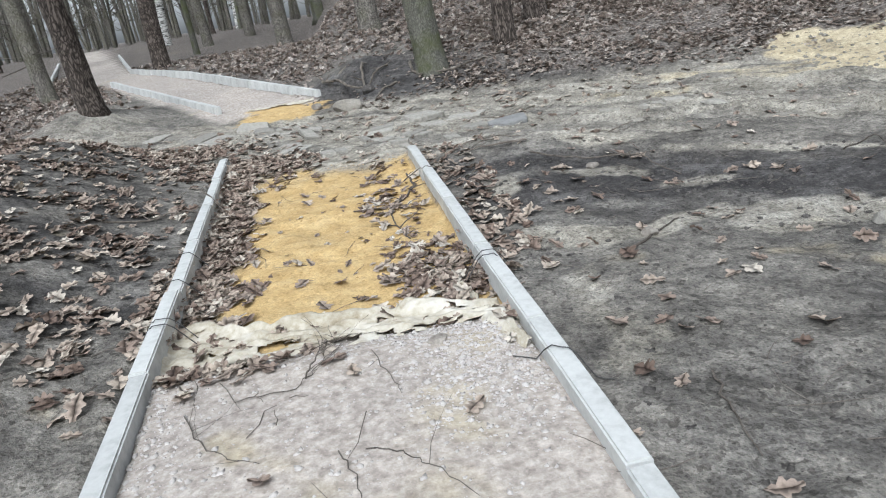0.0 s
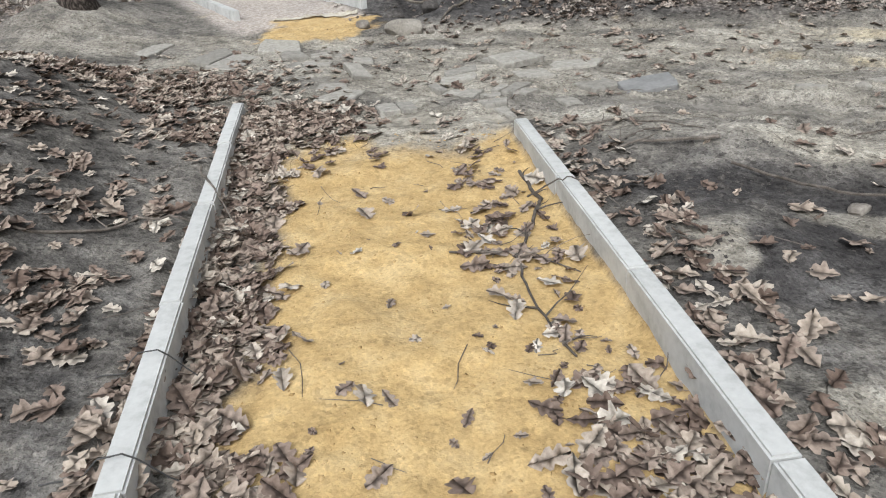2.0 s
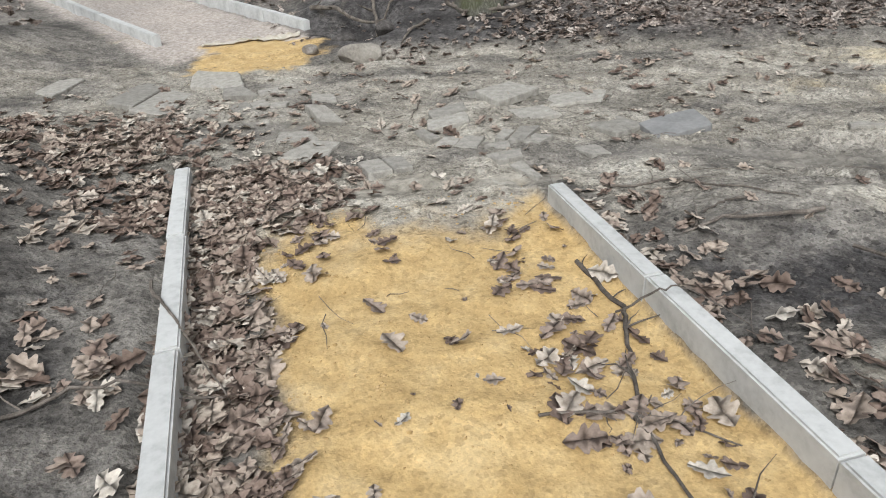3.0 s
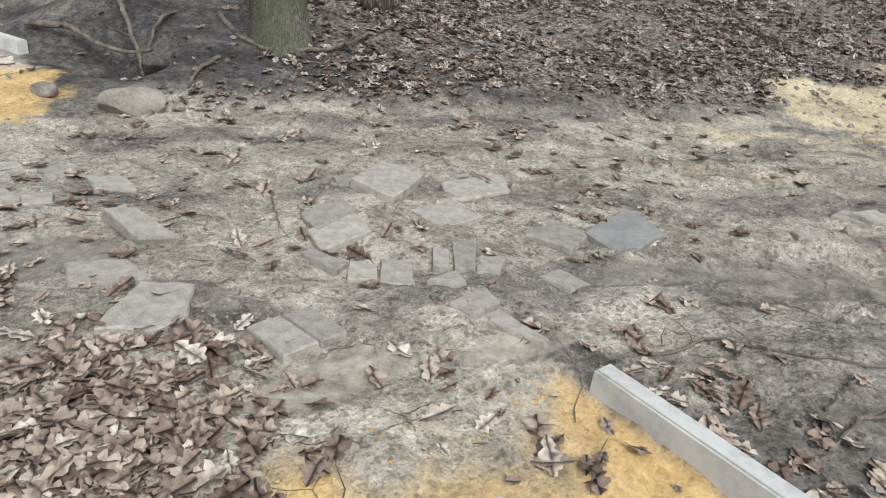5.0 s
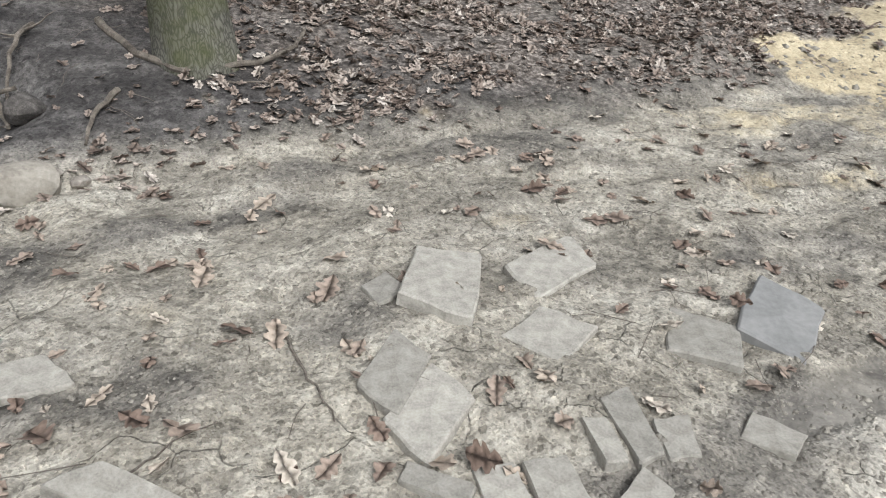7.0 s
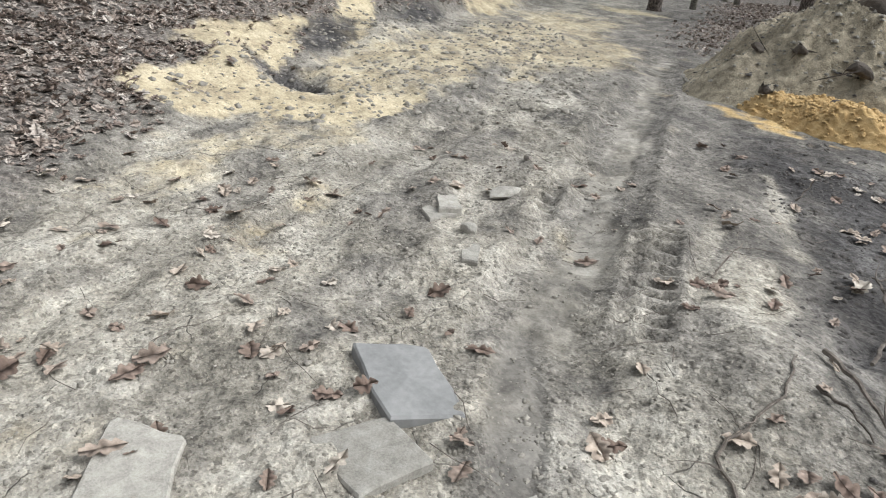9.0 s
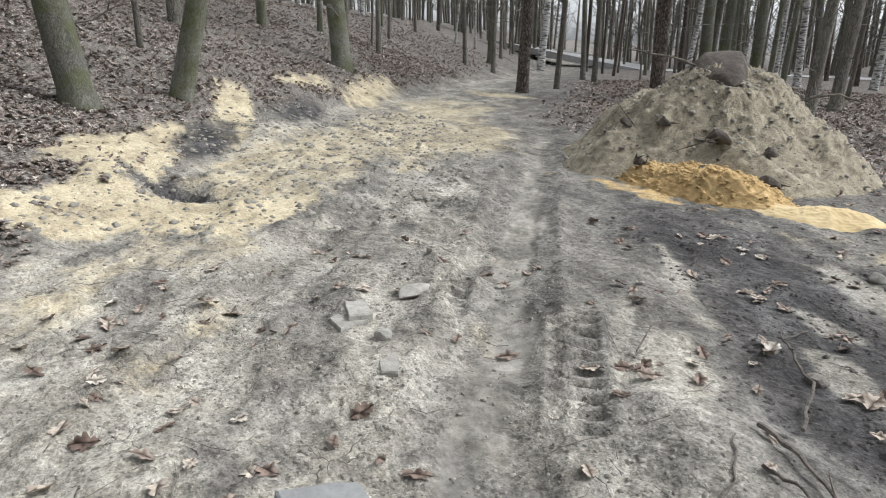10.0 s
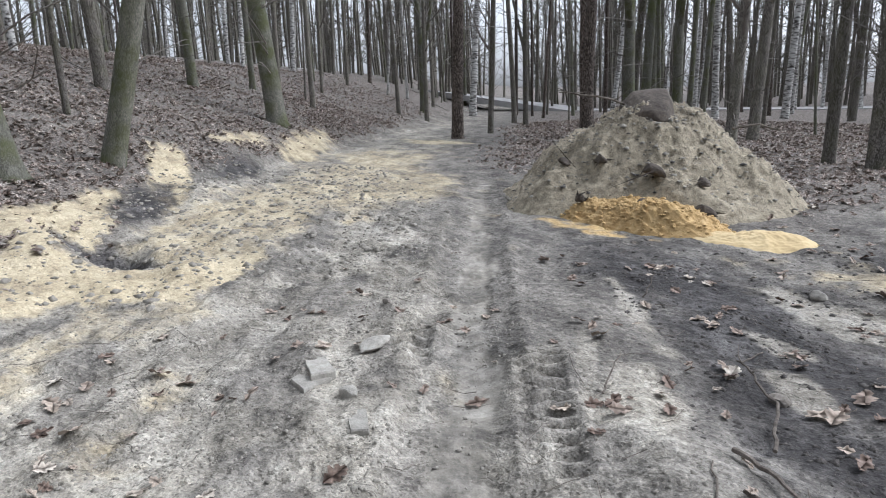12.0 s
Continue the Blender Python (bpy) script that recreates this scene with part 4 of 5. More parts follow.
def angular_boulder(x, y, z, wide, deep, tall, turn, seed, label):
    """A wedge of broken rock with flat faces, higher at one end."""
    rnd = random.Random(seed)
    bm = bmesh.new()
    for k in range(26):
        a, h = rnd.uniform(0, 2 * math.pi), rnd.uniform(-0.5, 0.5)
        r = 0.5 * (1 - 0.55 * max(h, 0) * 2 * rnd.uniform(0.6, 1))
        px = r * math.cos(a)
        bm.verts.new((px * wide, r * math.sin(a) * deep, (h * (0.72 + 0.55 * px) + 0.12 * px) * tall))
    bmesh.ops.convex_hull(bm, input=bm.verts)
    bmesh.ops.delete(bm, geom=[v for v in bm.verts if not v.link_faces], context="VERTS")
    bmesh.ops.bevel(bm, geom=bm.edges[:], offset=0.012, segments=1, affect="EDGES")
    ob = thing("boulder", bm, HEAP_ROCK, label, "stone")
    ob.matrix_world = pose(x, y, z + tall * 0.32, 4, -6, turn)
    return ob


# ---- the spoil heap ----
def mound(name, cx, cy, rx, ry, tall, turn, mat, label, seed, rough, power=1.0, flat=0.0):
    """A heap of loose soil: a ring grid whose rim runs under the ground."""
    verts, faces, rings, sides = [], [], 72, 170
    c, s = math.cos(radians(turn)), math.sin(radians(turn))
    for k in range(rings + 1):
        f = k / rings
        for j in range(sides):
            a = 2 * math.pi * j / sides
            wob = 1 + 0.16 * noise.noise(Vector((math.cos(a) * 1.5, math.sin(a) * 1.5, seed)))
            u, v = math.cos(a) * f * rx * wob, math.sin(a) * f * ry * wob
            x, y = cx + u * c - v * s, cy + u * s + v * c
            core = max(0.0, 1 - f) ** power if f > flat else (1 - flat) ** power
            core = core * (1 - 0.25 * (1 - f) ** 4)
            p = Vector((x, y, seed))
            bumpy = rough * min(1.0, (1 - f) * 4) * (0.55 * noise.noise(p * 1.6) + 0.24 * noise.noise(p * 4.1) + 0.1 * noise.noise(p * 8.0) + 0.22 * abs(noise.noise(p * 17.0)) + 0.1 * noise.noise(p * 33.0))
            verts.append((x, y, z_at(x, y) - 0.07 * f + tall * core + bumpy))
        if k == 0:
            continue
    for k in range(rings):
        for j in range(sides):
            a, b = k * sides + j, k * sides + (j + 1) % sides
            faces.append((a, a + sides, b + sides, b))
    return tagged(new(name, quick_mesh(name, verts, faces, mat, True)), label, "heap")


PX, PY = 6.8, 0.72
heap = mound("spoil_mound", PX, PY, 2.15, 2.05, 1.68, 20, HEAP, "tall heap of brown sandy spoil topped by a boulder", 4.0, 0.4, 1.08)
sand_heap = mound("sand_mound", 5.6, 2.2, 1.3, 0.62, 0.4, 6, SAND, "spill of orange-yellow sand against the spoil heap", 7.0, 0.22, 0.8)
mound("sand_spread", 4.25, 2.05, 0.75, 0.45, 0.14, 25, PALE_SAND, "smooth tongue of pale sand beside the heap", 9.0, 0.04, 0.7)
angular_boulder(PX - 0.05, PY + 0.1, 1.16, 1.35, 0.8, 0.56, -48, 3, "large angular boulder perched on the spoil heap")
HEAP_STONES = ((-0.95, 0.95, 0.3, 0.72), (-1.25, 1.35, 0.34, 0.36), (-0.3, 1.2, 0.22, 0.85), (-0.75, 0.2, 0.26, 1.0), (-1.35, 0.55, 0.2, 0.62), (0.2, 1.35, 0.2, 0.8), (-1.65, 0.9, 0.26, 0.34), (-0.55, 1.75, 0.2, 0.45))
for k, (dx, dy, wide, lift) in enumerate(HEAP_STONES):
    tagged(angular_boulder(PX + dx, PY + dy, lift - 0.16, wide * 1.1, wide * 0.8, wide * 0.75, 70 * k, 60 + k, "earthy stone lodged in the spoil heap"), group="stones in the spoil heap").name = "stone"


# ---- the torn geotextile ----
def geotextile():
    verts, faces, nu, nv = [], [], 120, 34
    for i in range(nu + 1):
        u = i / nu
        x = -0.83 + 1.62 * u
        for j in range(nv + 1):
            v = j / nv
            edge = 0.12 * noise.noise(Vector((u * 5, 1.3, 0))) + 0.05 * noise.noise(Vector((u * 17, 2.3, 0)))
            back = 0.06 * noise.noise(Vector((u * 7, 5.1, 0)))
            y0, y1 = 2.95 - 0.06 * u + back, 3.42 - 0.27 * u + edge
            y = y0 + (y1 - y0) * v
            fold = 0.05 * abs(noise.noise(Vector((u * 6 + v, v * 3.5, 4)))) + 0.03 * abs(noise.noise(Vector((u * 13, v * 6, 9))))
            curl = 0.06 * max(0.0, v - 0.75) * 4 * (0.4 + 0.6 * noise.noise(Vector((u * 6, 0, 13))) ** 2)
            tuck = -0.03 * max(0.0, 0.25 - v) * 4
            verts.append((x, y, z_at(x, y) + 0.014 + fold + curl + tuck))
    for i in range(nu):
        for j in range(nv):
            a = i * (nv + 1) + j
            u, v = i / nu, j / nv
            worn = noise.noise(Vector((u * 8, v * 3.2, 21))) + 0.5 * noise.noise(Vector((u * 19, v * 8, 5)))
            if worn > 0.34 - 0.5 * max(0.0, 0.45 - v) + 0.6 * max(0.0, 0.3 - u):
                continue
            faces.append((a, a + nv + 1, a + nv + 2, a + 1))
    ob = tagged(new("geotextile_sheet", quick_mesh("geotextile_sheet", verts, faces, FABRIC, True)), "torn white geotextile sheet between gravel and sand, crumpled", "fabric")
    s = ob.modifiers.new("thickness", "SOLIDIFY")
    s.thickness = 0.004
    return ob


geotextile()


def fabric_strip(x0, y0, x1, y1, wide, rise, seed, label):
    """A crumpled edge of sheet from one place to another; it climbs by rise across its width."""
    verts, faces = [], []
    way = Vector((x1 - x0, y1 - y0, 0))
    side = Vector((-way.y, way.x, 0)).normalized()
    for i in range(33):
        for j in range(9):
            f, g = i / 32, j / 8
            off = wide * (g + 0.5 * noise.noise(Vector((i * 0.22, 2, seed)))) * (0.55 + 0.45 * math.sin(math.pi * f))
            x, y = x0 + way.x * f + side.x * off, y0 + way.y * f + side.y * off
            verts.append((x, y, z_at(x, y) + 0.015 + rise * g + 0.045 * abs(noise.noise(Vector((i * 0.3, j * 0.4, seed + 2))))))
    for i in range(32):
        for j in range(8):
            a = i * 9 + j
            faces.append((a, a + 9, a + 10, a + 1))
    ob = tagged(new("geotextile_sheet", quick_mesh("geotextile_sheet", verts, faces, FABRIC, True)), label, "fabric")
    ob.modifiers.new("thickness", "SOLIDIFY").thickness = 0.004


fabric_strip(-1.3, 11.75, -0.2, 11.75, 0.17, 0.0, 1, "edge of white geotextile under the far path")
fabric_strip(0.68, 3.45, 0.80, 2.5, -0.08, -0.03, 5, "white geotextile edge folded up beside the kerb")


# ---- twigs, roots and wire ----
def stick(name, label, points, radius, mat=TWIG, lift=0.008, seed=1, side_twigs=0, sides=6, category="twig"):
    rnd = random.Random(seed)
    line = []
    for (ax, ay, *ah), (bx, by, *bh) in zip(points, points[1:]):
        for k in range(5):
            f = k / 5
            x, y = ax + (bx - ax) * f, ay + (by - ay) * f
            h = (ah[0] if ah else 0) * (1 - f) + (bh[0] if bh else 0) * f
            line.append(Vector((x + rnd.gauss(0, 0.006), y + rnd.gauss(0, 0.006), z_at(x, y) + lift + h + abs(rnd.gauss(0, 0.003)))))
    x, y, *h = points[-1]
    line.append(Vector((x, y, z_at(x, y) + lift + (h[0] if h else 0))))
    verts, faces = [], []
    n = len(line)
    tube(verts, faces, line, [radius * (1 - 0.6 * k / n) for k in range(n)], sides)
    for _ in range(side_twigs):
        k = rnd.randint(1, n - 2)
        a = rnd.uniform(0, 6.28)
        sub = wander(rnd, line[k], Vector((math.cos(a), math.sin(a), 0.25)), rnd.uniform(0.1, 0.3), 4, 0.25)
        tube(verts, faces, sub, [radius * 0.5, radius * 0.4, radius * 0.3, radius * 0.2, 0.001], 4)
    return tagged(new(name, quick_mesh(name, verts, faces, mat)), label, category)


stick("stick", "dark stick lying across the kerb", [(-1.75, 5.35), (-1.44, 5.49), (-1.28, 5.56, 0.03), (-1.04, 5.55, 0.06), (-0.8, 5.52, 0.02)], 0.009, side_twigs=2)
stick("stick", "thin dark stick leaning over the kerb", [(-1.12, 6.2, 0.07), (-1.03, 5.98, 0.06), (-0.96, 5.83, 0.1), (-0.8, 5.5, 0.02)], 0.008)
stick("twig", "thin twig poking over the kerb", [(0.6, 5.5, 0.08), (0.75, 5.46, 0.17), (0.85, 5.43, 0.13), (1.02, 5.28, 0.0)], 0.005)
stick("branch", "crooked dead branch lying on the sand among leaves", [(0.68, 6.02), (0.7, 5.63), (0.64, 5.47), (0.54, 5.24), (0.45, 5.03), (0.43, 4.72), (0.5, 4.3)], 0.011, side_twigs=9, seed=4, category="branch")
stick("twig", "forked twig on the sand", [(0.16, 5.15), (0.42, 5.08), (0.58, 4.94), (0.68, 4.84)], 0.006, side_twigs=4, seed=6)
stick("branch", "long thin dead branch across dark soil", [(1.72, 5.6, 0.02), (1.97, 5.2, 0.05), (2.22, 5.01, 0.05), (2.41, 4.88, 0.04), (2.5, 4.5)], 0.009, side_twigs=2, seed=7, category="branch")
stick("twig", "dark twig on the gravel path", [(-0.6, 2.5), (-0.48, 2.26), (-0.38, 2.17), (-0.27, 2.1)], 0.0026, side_twigs=5, seed=8)
stick("twig", "thin twig on the gravel path", [(0.09, 2.06), (0.21, 2.0), (0.28, 1.9), (0.4, 1.72)], 0.0026, side_twigs=1, seed=9)
stick("twig", "thin twig on the gravel path", [(-0.4, 2.55), (-0.16, 2.55), (-0.09, 2.69), (0.01, 2.85)], 0.0026, side_twigs=3, seed=10)
stick("twig", "thin twig on the gravel path", [(0.0, 2.08), (0.05, 1.9), (0.06, 1.8)], 0.0026, seed=11)
stick("twig", "thin twig on the gravel path", [(0.16, 2.75), (0.2, 2.5), (0.24, 2.35)], 0.0026, seed=12, side_twigs=1)
stick("twig", "bushy dead twig on the torn sheet", [(-0.12, 2.62), (-0.08, 2.75, 0.02), (-0.06, 2.85, 0.03), (0.1, 2.95, 0.04)], 0.004, side_twigs=12, seed=35)
stick("twig", "dark twig on churned soil", [(1.13, 6.6), (1.4, 6.55), (1.54, 6.2), (1.74, 5.97)], 0.008, seed=13, side_twigs=2)
stick("twig", "pale twig on dark soil", [(1.6, 3.3), (1.84, 3.55), (2.05, 3.68)], 0.008, seed=14)
stick("twig", "thin twig on dark soil", [(1.35, 2.1), (1.28, 1.85), (1.25, 1.65)], 0.005, seed=15)
stick("twig", "thin twig on the track", [(0.56, 8.76), (0.46, 8.49), (0.38, 8.28)], 0.006, seed=16)
stick("twig", "thin twig on the track", [(-0.2, 8.52), (-0.06, 8.53), (0.13, 8.52)], 0.004, seed=17)
stick("twig", "thin twig on the track", [(0.05, 8.18), (0.1, 8.09), (0.15, 8.02)], 0.004, seed=18)
stick("twig", "short stick standing from dark soil", [(2.5, 5.8), (2.55, 5.68, 0.05), (2.62, 5.55, 0.1)], 0.006, seed=19)
stick("twig", "bent twig standing from the soil", [(3.6, 4.3), (3.68, 4.1, 0.12), (3.75, 4.05, 0.02)], 0.006, seed=20)
stick("branch", "curved dark branch on the humus", [(1.75, 5.82, 0.02), (1.55, 5.86, 0.03), (1.33, 5.94, 0.02), (1.15, 5.95)], 0.012, seed=21, side_twigs=2, category="branch")
stick("twig", "dark twig on the humus", [(1.55, 6.05), (1.42, 6.04, 0.02), (1.3, 6.04)], 0.008, seed=22)
stick("root", "exposed root looping round the tree foot", [(1.5, 11.9), (1.47, 11.36), (1.55, 10.95, 0.02), (1.98, 10.79, 0.03), (2.3, 10.78, 0.05), (2.62, 11.1)], 0.028, ROOT, 0.01, 23, 2, 8, "root")
stick("root", "thin root trailing down the bank", [(1.55, 11.0), (1.75, 10.72), (2.05, 10.55)], 0.01, ROOT, 0.006, 24, 1, 6, "root")
stick("root", "bare root bridging the washed-out hollow", [(0.0, 12.3, 0.05), (0.28, 12.0, 0.15), (0.45, 11.7, 0.2), (0.75, 11.4, 0.1)], 0.03, ROOT, 0.02, 25, 3, 8, "root")
stick("root", "bare root hanging in the washed-out hollow", [(0.72, 12.2, 0.05), (0.68, 11.9, 0.22), (0.66, 11.5, 0.14), (0.6, 11.2)], 0.028, ROOT, 0.02, 26, 3, 8, "root")
stick("root", "bare root hanging in the washed-out hollow", [(1.14, 12.0), (0.85, 11.66, 0.1), (0.66, 11.4, 0.04)], 0.018, ROOT, 0.01, 27, 2, 6, "root")
stick("root", "short root end on the bank", [(1.15, 11.0), (0.93, 10.85, 0.03), (0.78, 10.68)], 0.02, ROOT, 0.01, 28, 0, 6, "root")
stick("branch", "dead branch sticking out of the spoil heap", [(PX - 0.75, PY - 0.75, 0.95), (PX - 0.9, PY - 1.1, 1.0), (PX - 0.95, PY - 1.5, 0.9)], 0.02, ROOT, 0.0, 29, 2, 6, "branch")
stick("branch", "dead branch sticking out of the spoil heap", [(PX + 0.1, PY + 0.4, 1.3), (PX + 0.3, PY + 0.75, 1.42), (PX + 0.55, PY + 1.15, 1.48)], 0.02, ROOT, 0.0, 30, 2, 6, "branch")


def wire(x0, y0, x1, y1, top, seed):
    """Thin binding wire drawn over a kerb."""
    rnd, line = random.Random(seed), []
    for k in range(13):
        f = k / 12
        x, y = x0 + (x1 - x0) * f, y0 + (y1 - y0) * f
        arch = top * min(1.0, 2.6 * f, 2.6 * (1 - f))
        line.append(Vector((x, y, max(z_at(x, y) + 0.004, arch) + rnd.uniform(0, 0.004))))
    verts, faces = [], []
    tube(verts, faces, line, [0.0028] * 13, 5)
    return tagged(new("binding_wire", quick_mesh("binding_wire", verts, faces, WIRE)), "thin dark wire lying over the concrete kerb", "wire", "wires over the kerbs")


for k, (x0, y0, x1, y1) in enumerate(((-1.05, 3.32, -0.65, 3.3), (-1.12, 4.4, -0.75, 4.42), (-1.05, 3.4, -0.65, 3.36), (0.66, 3.42, 1.0, 3.36), (0.66, 3.48, 1.02, 3.42), (0.7, 2.45, 1.02, 2.2), (-1.1, 3.9, -0.72, 3.95))):
    wire(x0, y0, x1, y1, 0.206, k)


# ---- leaves ----
def leaf_template():
    """A lobed leaf one unit long: points, triangles."""
    pts = [(0, 0), (0, 0.25), (0, 0.5), (0, 0.75), (0, 1.0)]
    side = [(0.03, 0.03), (0.12, 0.13), (0.21, 0.25), (0.13, 0.33), (0.3, 0.46), (0.31, 0.55), (0.17, 0.6), (0.28, 0.74), (0.24, 0.83), (0.13, 0.85), (0.1, 0.97)]
    rib = [0, 0, 1, 1, 2, 2, 2, 3, 3, 3, 4]
    tris = []
    for sign in (1, -1):
        base = len(pts)
        pts += [(sign * a, b) for a, b in side]
        for i in range(len(side) - 1):
            tris.append((base + i, base + i + 1, rib[i + 1]))
            if rib[i] != rib[i + 1]:
                tris.append((base + i, rib[i + 1], rib[i]))
    return np.array(pts, float), np.array(tris)


LEAF_PTS, LEAF_TRIS = leaf_template()


def leaf_cloud(px, py, seed, low=0.07, high=0.15, stand=0.5, lift=0.0):
    """Vertices of one curled leaf at each place."""
    rng = np.random.RandomState(seed)
    n = len(px)
    size = rng.uniform(low, high, n)[:, None]
    x, y = LEAF_PTS[None, :, 0] * size * rng.uniform(0.8, 1.35, n)[:, None], (LEAF_PTS[None, :, 1] - 0.5) * size
    curl, arch = np.abs(rng.normal(0.0, 1.5, n))[:, None] / size * 0.12, rng.normal(0.3, 1.0, n)[:, None] / size * 0.12
    z = curl * 2.6 * x * x + arch * y * y * 1.3 + 0.06 * size * np.sin(LEAF_PTS[None, :, 1] * 9 + rng.uniform(0, 6, n)[:, None]) * np.clip(x / size * 5, -1, 1)
    tx, ty, turn = rng.normal(0, stand, n)[:, None], rng.normal(0, stand, n)[:, None], rng.uniform(0, 2 * math.pi, n)[:, None]
    y, z = y * np.cos(tx) - z * np.sin(tx), y * np.sin(tx) + z * np.cos(tx)
    x, z = x * np.cos(ty) + z * np.sin(ty), -x * np.sin(ty) + z * np.cos(ty)
    x, y = x * np.cos(turn) - y * np.sin(turn), x * np.sin(turn) + y * np.cos(turn)
    z = z - np.minimum(z.min(1, keepdims=True), -0.004) * 0.8
    ground = height(px, py)[:, None] + lift + rng.uniform(0.0, 0.012, n)[:, None]
    return np.stack([x + px[:, None], y + py[:, None], z + ground], -1)


def leaf_mesh(name, verts, mat):
    n, k = verts.shape[:2]
    tris = (LEAF_TRIS[None] + (np.arange(n) * k)[:, None, None]).reshape(-1, 3)
    data = bpy.data.meshes.new(name)
    data.vertices.add(n * k)
    data.vertices.foreach_set("co", verts.ravel())
    data.loops.add(tris.size)
    data.loops.foreach_set("vertex_index", tris.ravel())
    data.polygons.add(len(tris))
    data.polygons.foreach_set("loop_start", np.arange(0, tris.size, 3))
    data.polygons.foreach_set("loop_total", np.full(len(tris), 3))
    data.update(calc_edges=True)
    data.materials.append(mat)
    return data


def scatter(count, x0, x1, y0, y1, weight, seed):
    """Places drawn where weight(x, y) is high."""
    rng = np.random.RandomState(seed)
    x, y = rng.uniform(x0, x1, count), rng.uniform(y0, y1, count)
    keep = rng.uniform(0, 1, count) < weight(x, y)
    return x[keep], y[keep]


def drift_near(x, y):
    """Where leaves have gathered round the path."""
    n1, n2 = fbm(x, y, 71, 0.8), fbm(x, y, 73, 0.3)
    w = 1.2 * smooth(-0.45, -0.85, x + 0.5 * n2 + 0.03 * (y - 4)) * smooth(-1.06, -1.02, x) * smooth(3.0, 3.5, y) * smooth(7.6, 7.2, y)
    w = w + 1.3 * blob(x, y, -0.85, 7.2, 0.5, 0.42) + 1.2 * blob(x, y, 0.66, 3.6, 0.22, 0.4, 10)
    w = w + 0.2 * blob(x, y, 0.48, 5.2, 0.17, 0.9) + 0.3 * smooth(0.86, 0.92, x) * smooth(1.4, 1.0, x + 0.5 * n2) * smooth(3.3, 4.0, y) * smooth(7.0, 6.0, y)
    w = w + (smooth(0.06, 0.25, n1 + 0.6 * n2) * 0.5 + 0.06) * smooth(-1.1, -1.3, x) * smooth(1.0, 2.0, y) * smooth(9.8, 9.0, y)
    w = w + 0.6 * blob(x, y, -0.62, 2.88, 0.32, 0.14) + 0.2 * blob(x, y, -0.1, 3.2, 0.9, 0.12) + 0.3 * blob(x, y, 0.75, 3.0, 0.1, 0.3) + 0.06 * blob(x, y, 0.3, 7.0, 0.5, 0.2) + 0.3 * blob(x, y, -2.0, 8.4, 1.0, 0.7)
    on_track = smooth(7.2, 7.6, y) * smooth(0.0, -0.3, bank_distance(x, y))
    w = w + on_track * (0.004 + 0.05 * smooth(0.14, 0.28, n2 + 0.5 * n1)) + 0.008
    w = w + kept_dark(x, y) * 0.005
    on_gravel = between_kerbs(x, y) * smooth(2.7, 2.5, y)
    return np.clip(w * (1 - 0.9 * on_gravel), 0, 1)


def drift_bank(x, y):
    n1, n2 = fbm(x, y, 75, 1.2), fbm(x, y, 77, 0.4)
    d = bank_distance(x, y)
    bare = 1 - 0.92 * zones(x, y)["cream"]
    return bare * np.clip(smooth(0.1, 0.8, d + 0.5 * n2) * (0.16 + 0.75 * smooth(-0.1, 0.15, n1 + n2)) * (1 - 0.93 * smooth(2.6, 1.2, x - 0.25 * np.maximum(d - 1.6, 0))) + 0.7 * blob(x, y, 2.3, 10.2, 0.55, 0.3, -20) - 1.2 * blob(x, y, 9.6, 7.0, 1.5, 0.45, -25) + 0.25 * blob(x, y, 1.0, 10.45, 0.5, 0.25), 0, 1)


def drift_wood(x, y):
    z = zones(x, y)
    return np.clip(z["litter"], 0, 1)


ax, ay = scatter(58000, -3.2, 5.0, 0.8, 10.2, drift_near, 1)
tagged(new("leaf_litter", leaf_mesh("leaf_litter", leaf_cloud(ax, ay, 2, 0.075, 0.145, 0.22), LEAF)), "dry brown oak leaves drifted along kerbs and soil", "leaves", kind="stuff")
ax, ay = scatter(46000, -0.5, 9.0, 6.5, 16.0, drift_bank, 3)
tagged(new("leaf_litter", leaf_mesh("leaf_litter", leaf_cloud(ax, ay, 4, 0.05, 0.115, 0.3), OLD_LEAF)), "thick faded brown leaf litter on the bank", "leaves", kind="stuff")
ax, ay = scatter(190000, 8.0, 42.0, -12.0, 20.0, lambda x, y: drift_wood(x, y) * smooth(50, 8, x) * smooth(-1.0, 0.5, bank_distance(x, y)), 5)
tagged(new("leaf_litter", leaf_mesh("leaf_litter", leaf_cloud(ax, ay, 6, 0.06, 0.125, 0.35), OLD_LEAF)), "faded leaf litter over the wooded slope", "leaves", kind="stuff")
ax, ay = scatter(60000, 3.0, 26.0, -18.0, 0.5, lambda x, y: drift_wood(x, y) * 0.8, 7)
tagged(new("leaf_litter", leaf_mesh("leaf_litter", leaf_cloud(ax, ay, 8, 0.065, 0.13, 0.35), OLD_LEAF)), "faded leaf litter between the trees", "leaves", kind="stuff")
ax, ay = scatter(16000, -9.0, 6.0, 12.0, 24.0, lambda x, y: drift_wood(x, y) * 0.7, 9)
tagged(new("leaf_litter", leaf_mesh("leaf_litter", leaf_cloud(ax, ay, 10, 0.1, 0.18, 0.4), OLD_LEAF)), "faded leaf litter beside the far path", "leaves", kind="stuff")


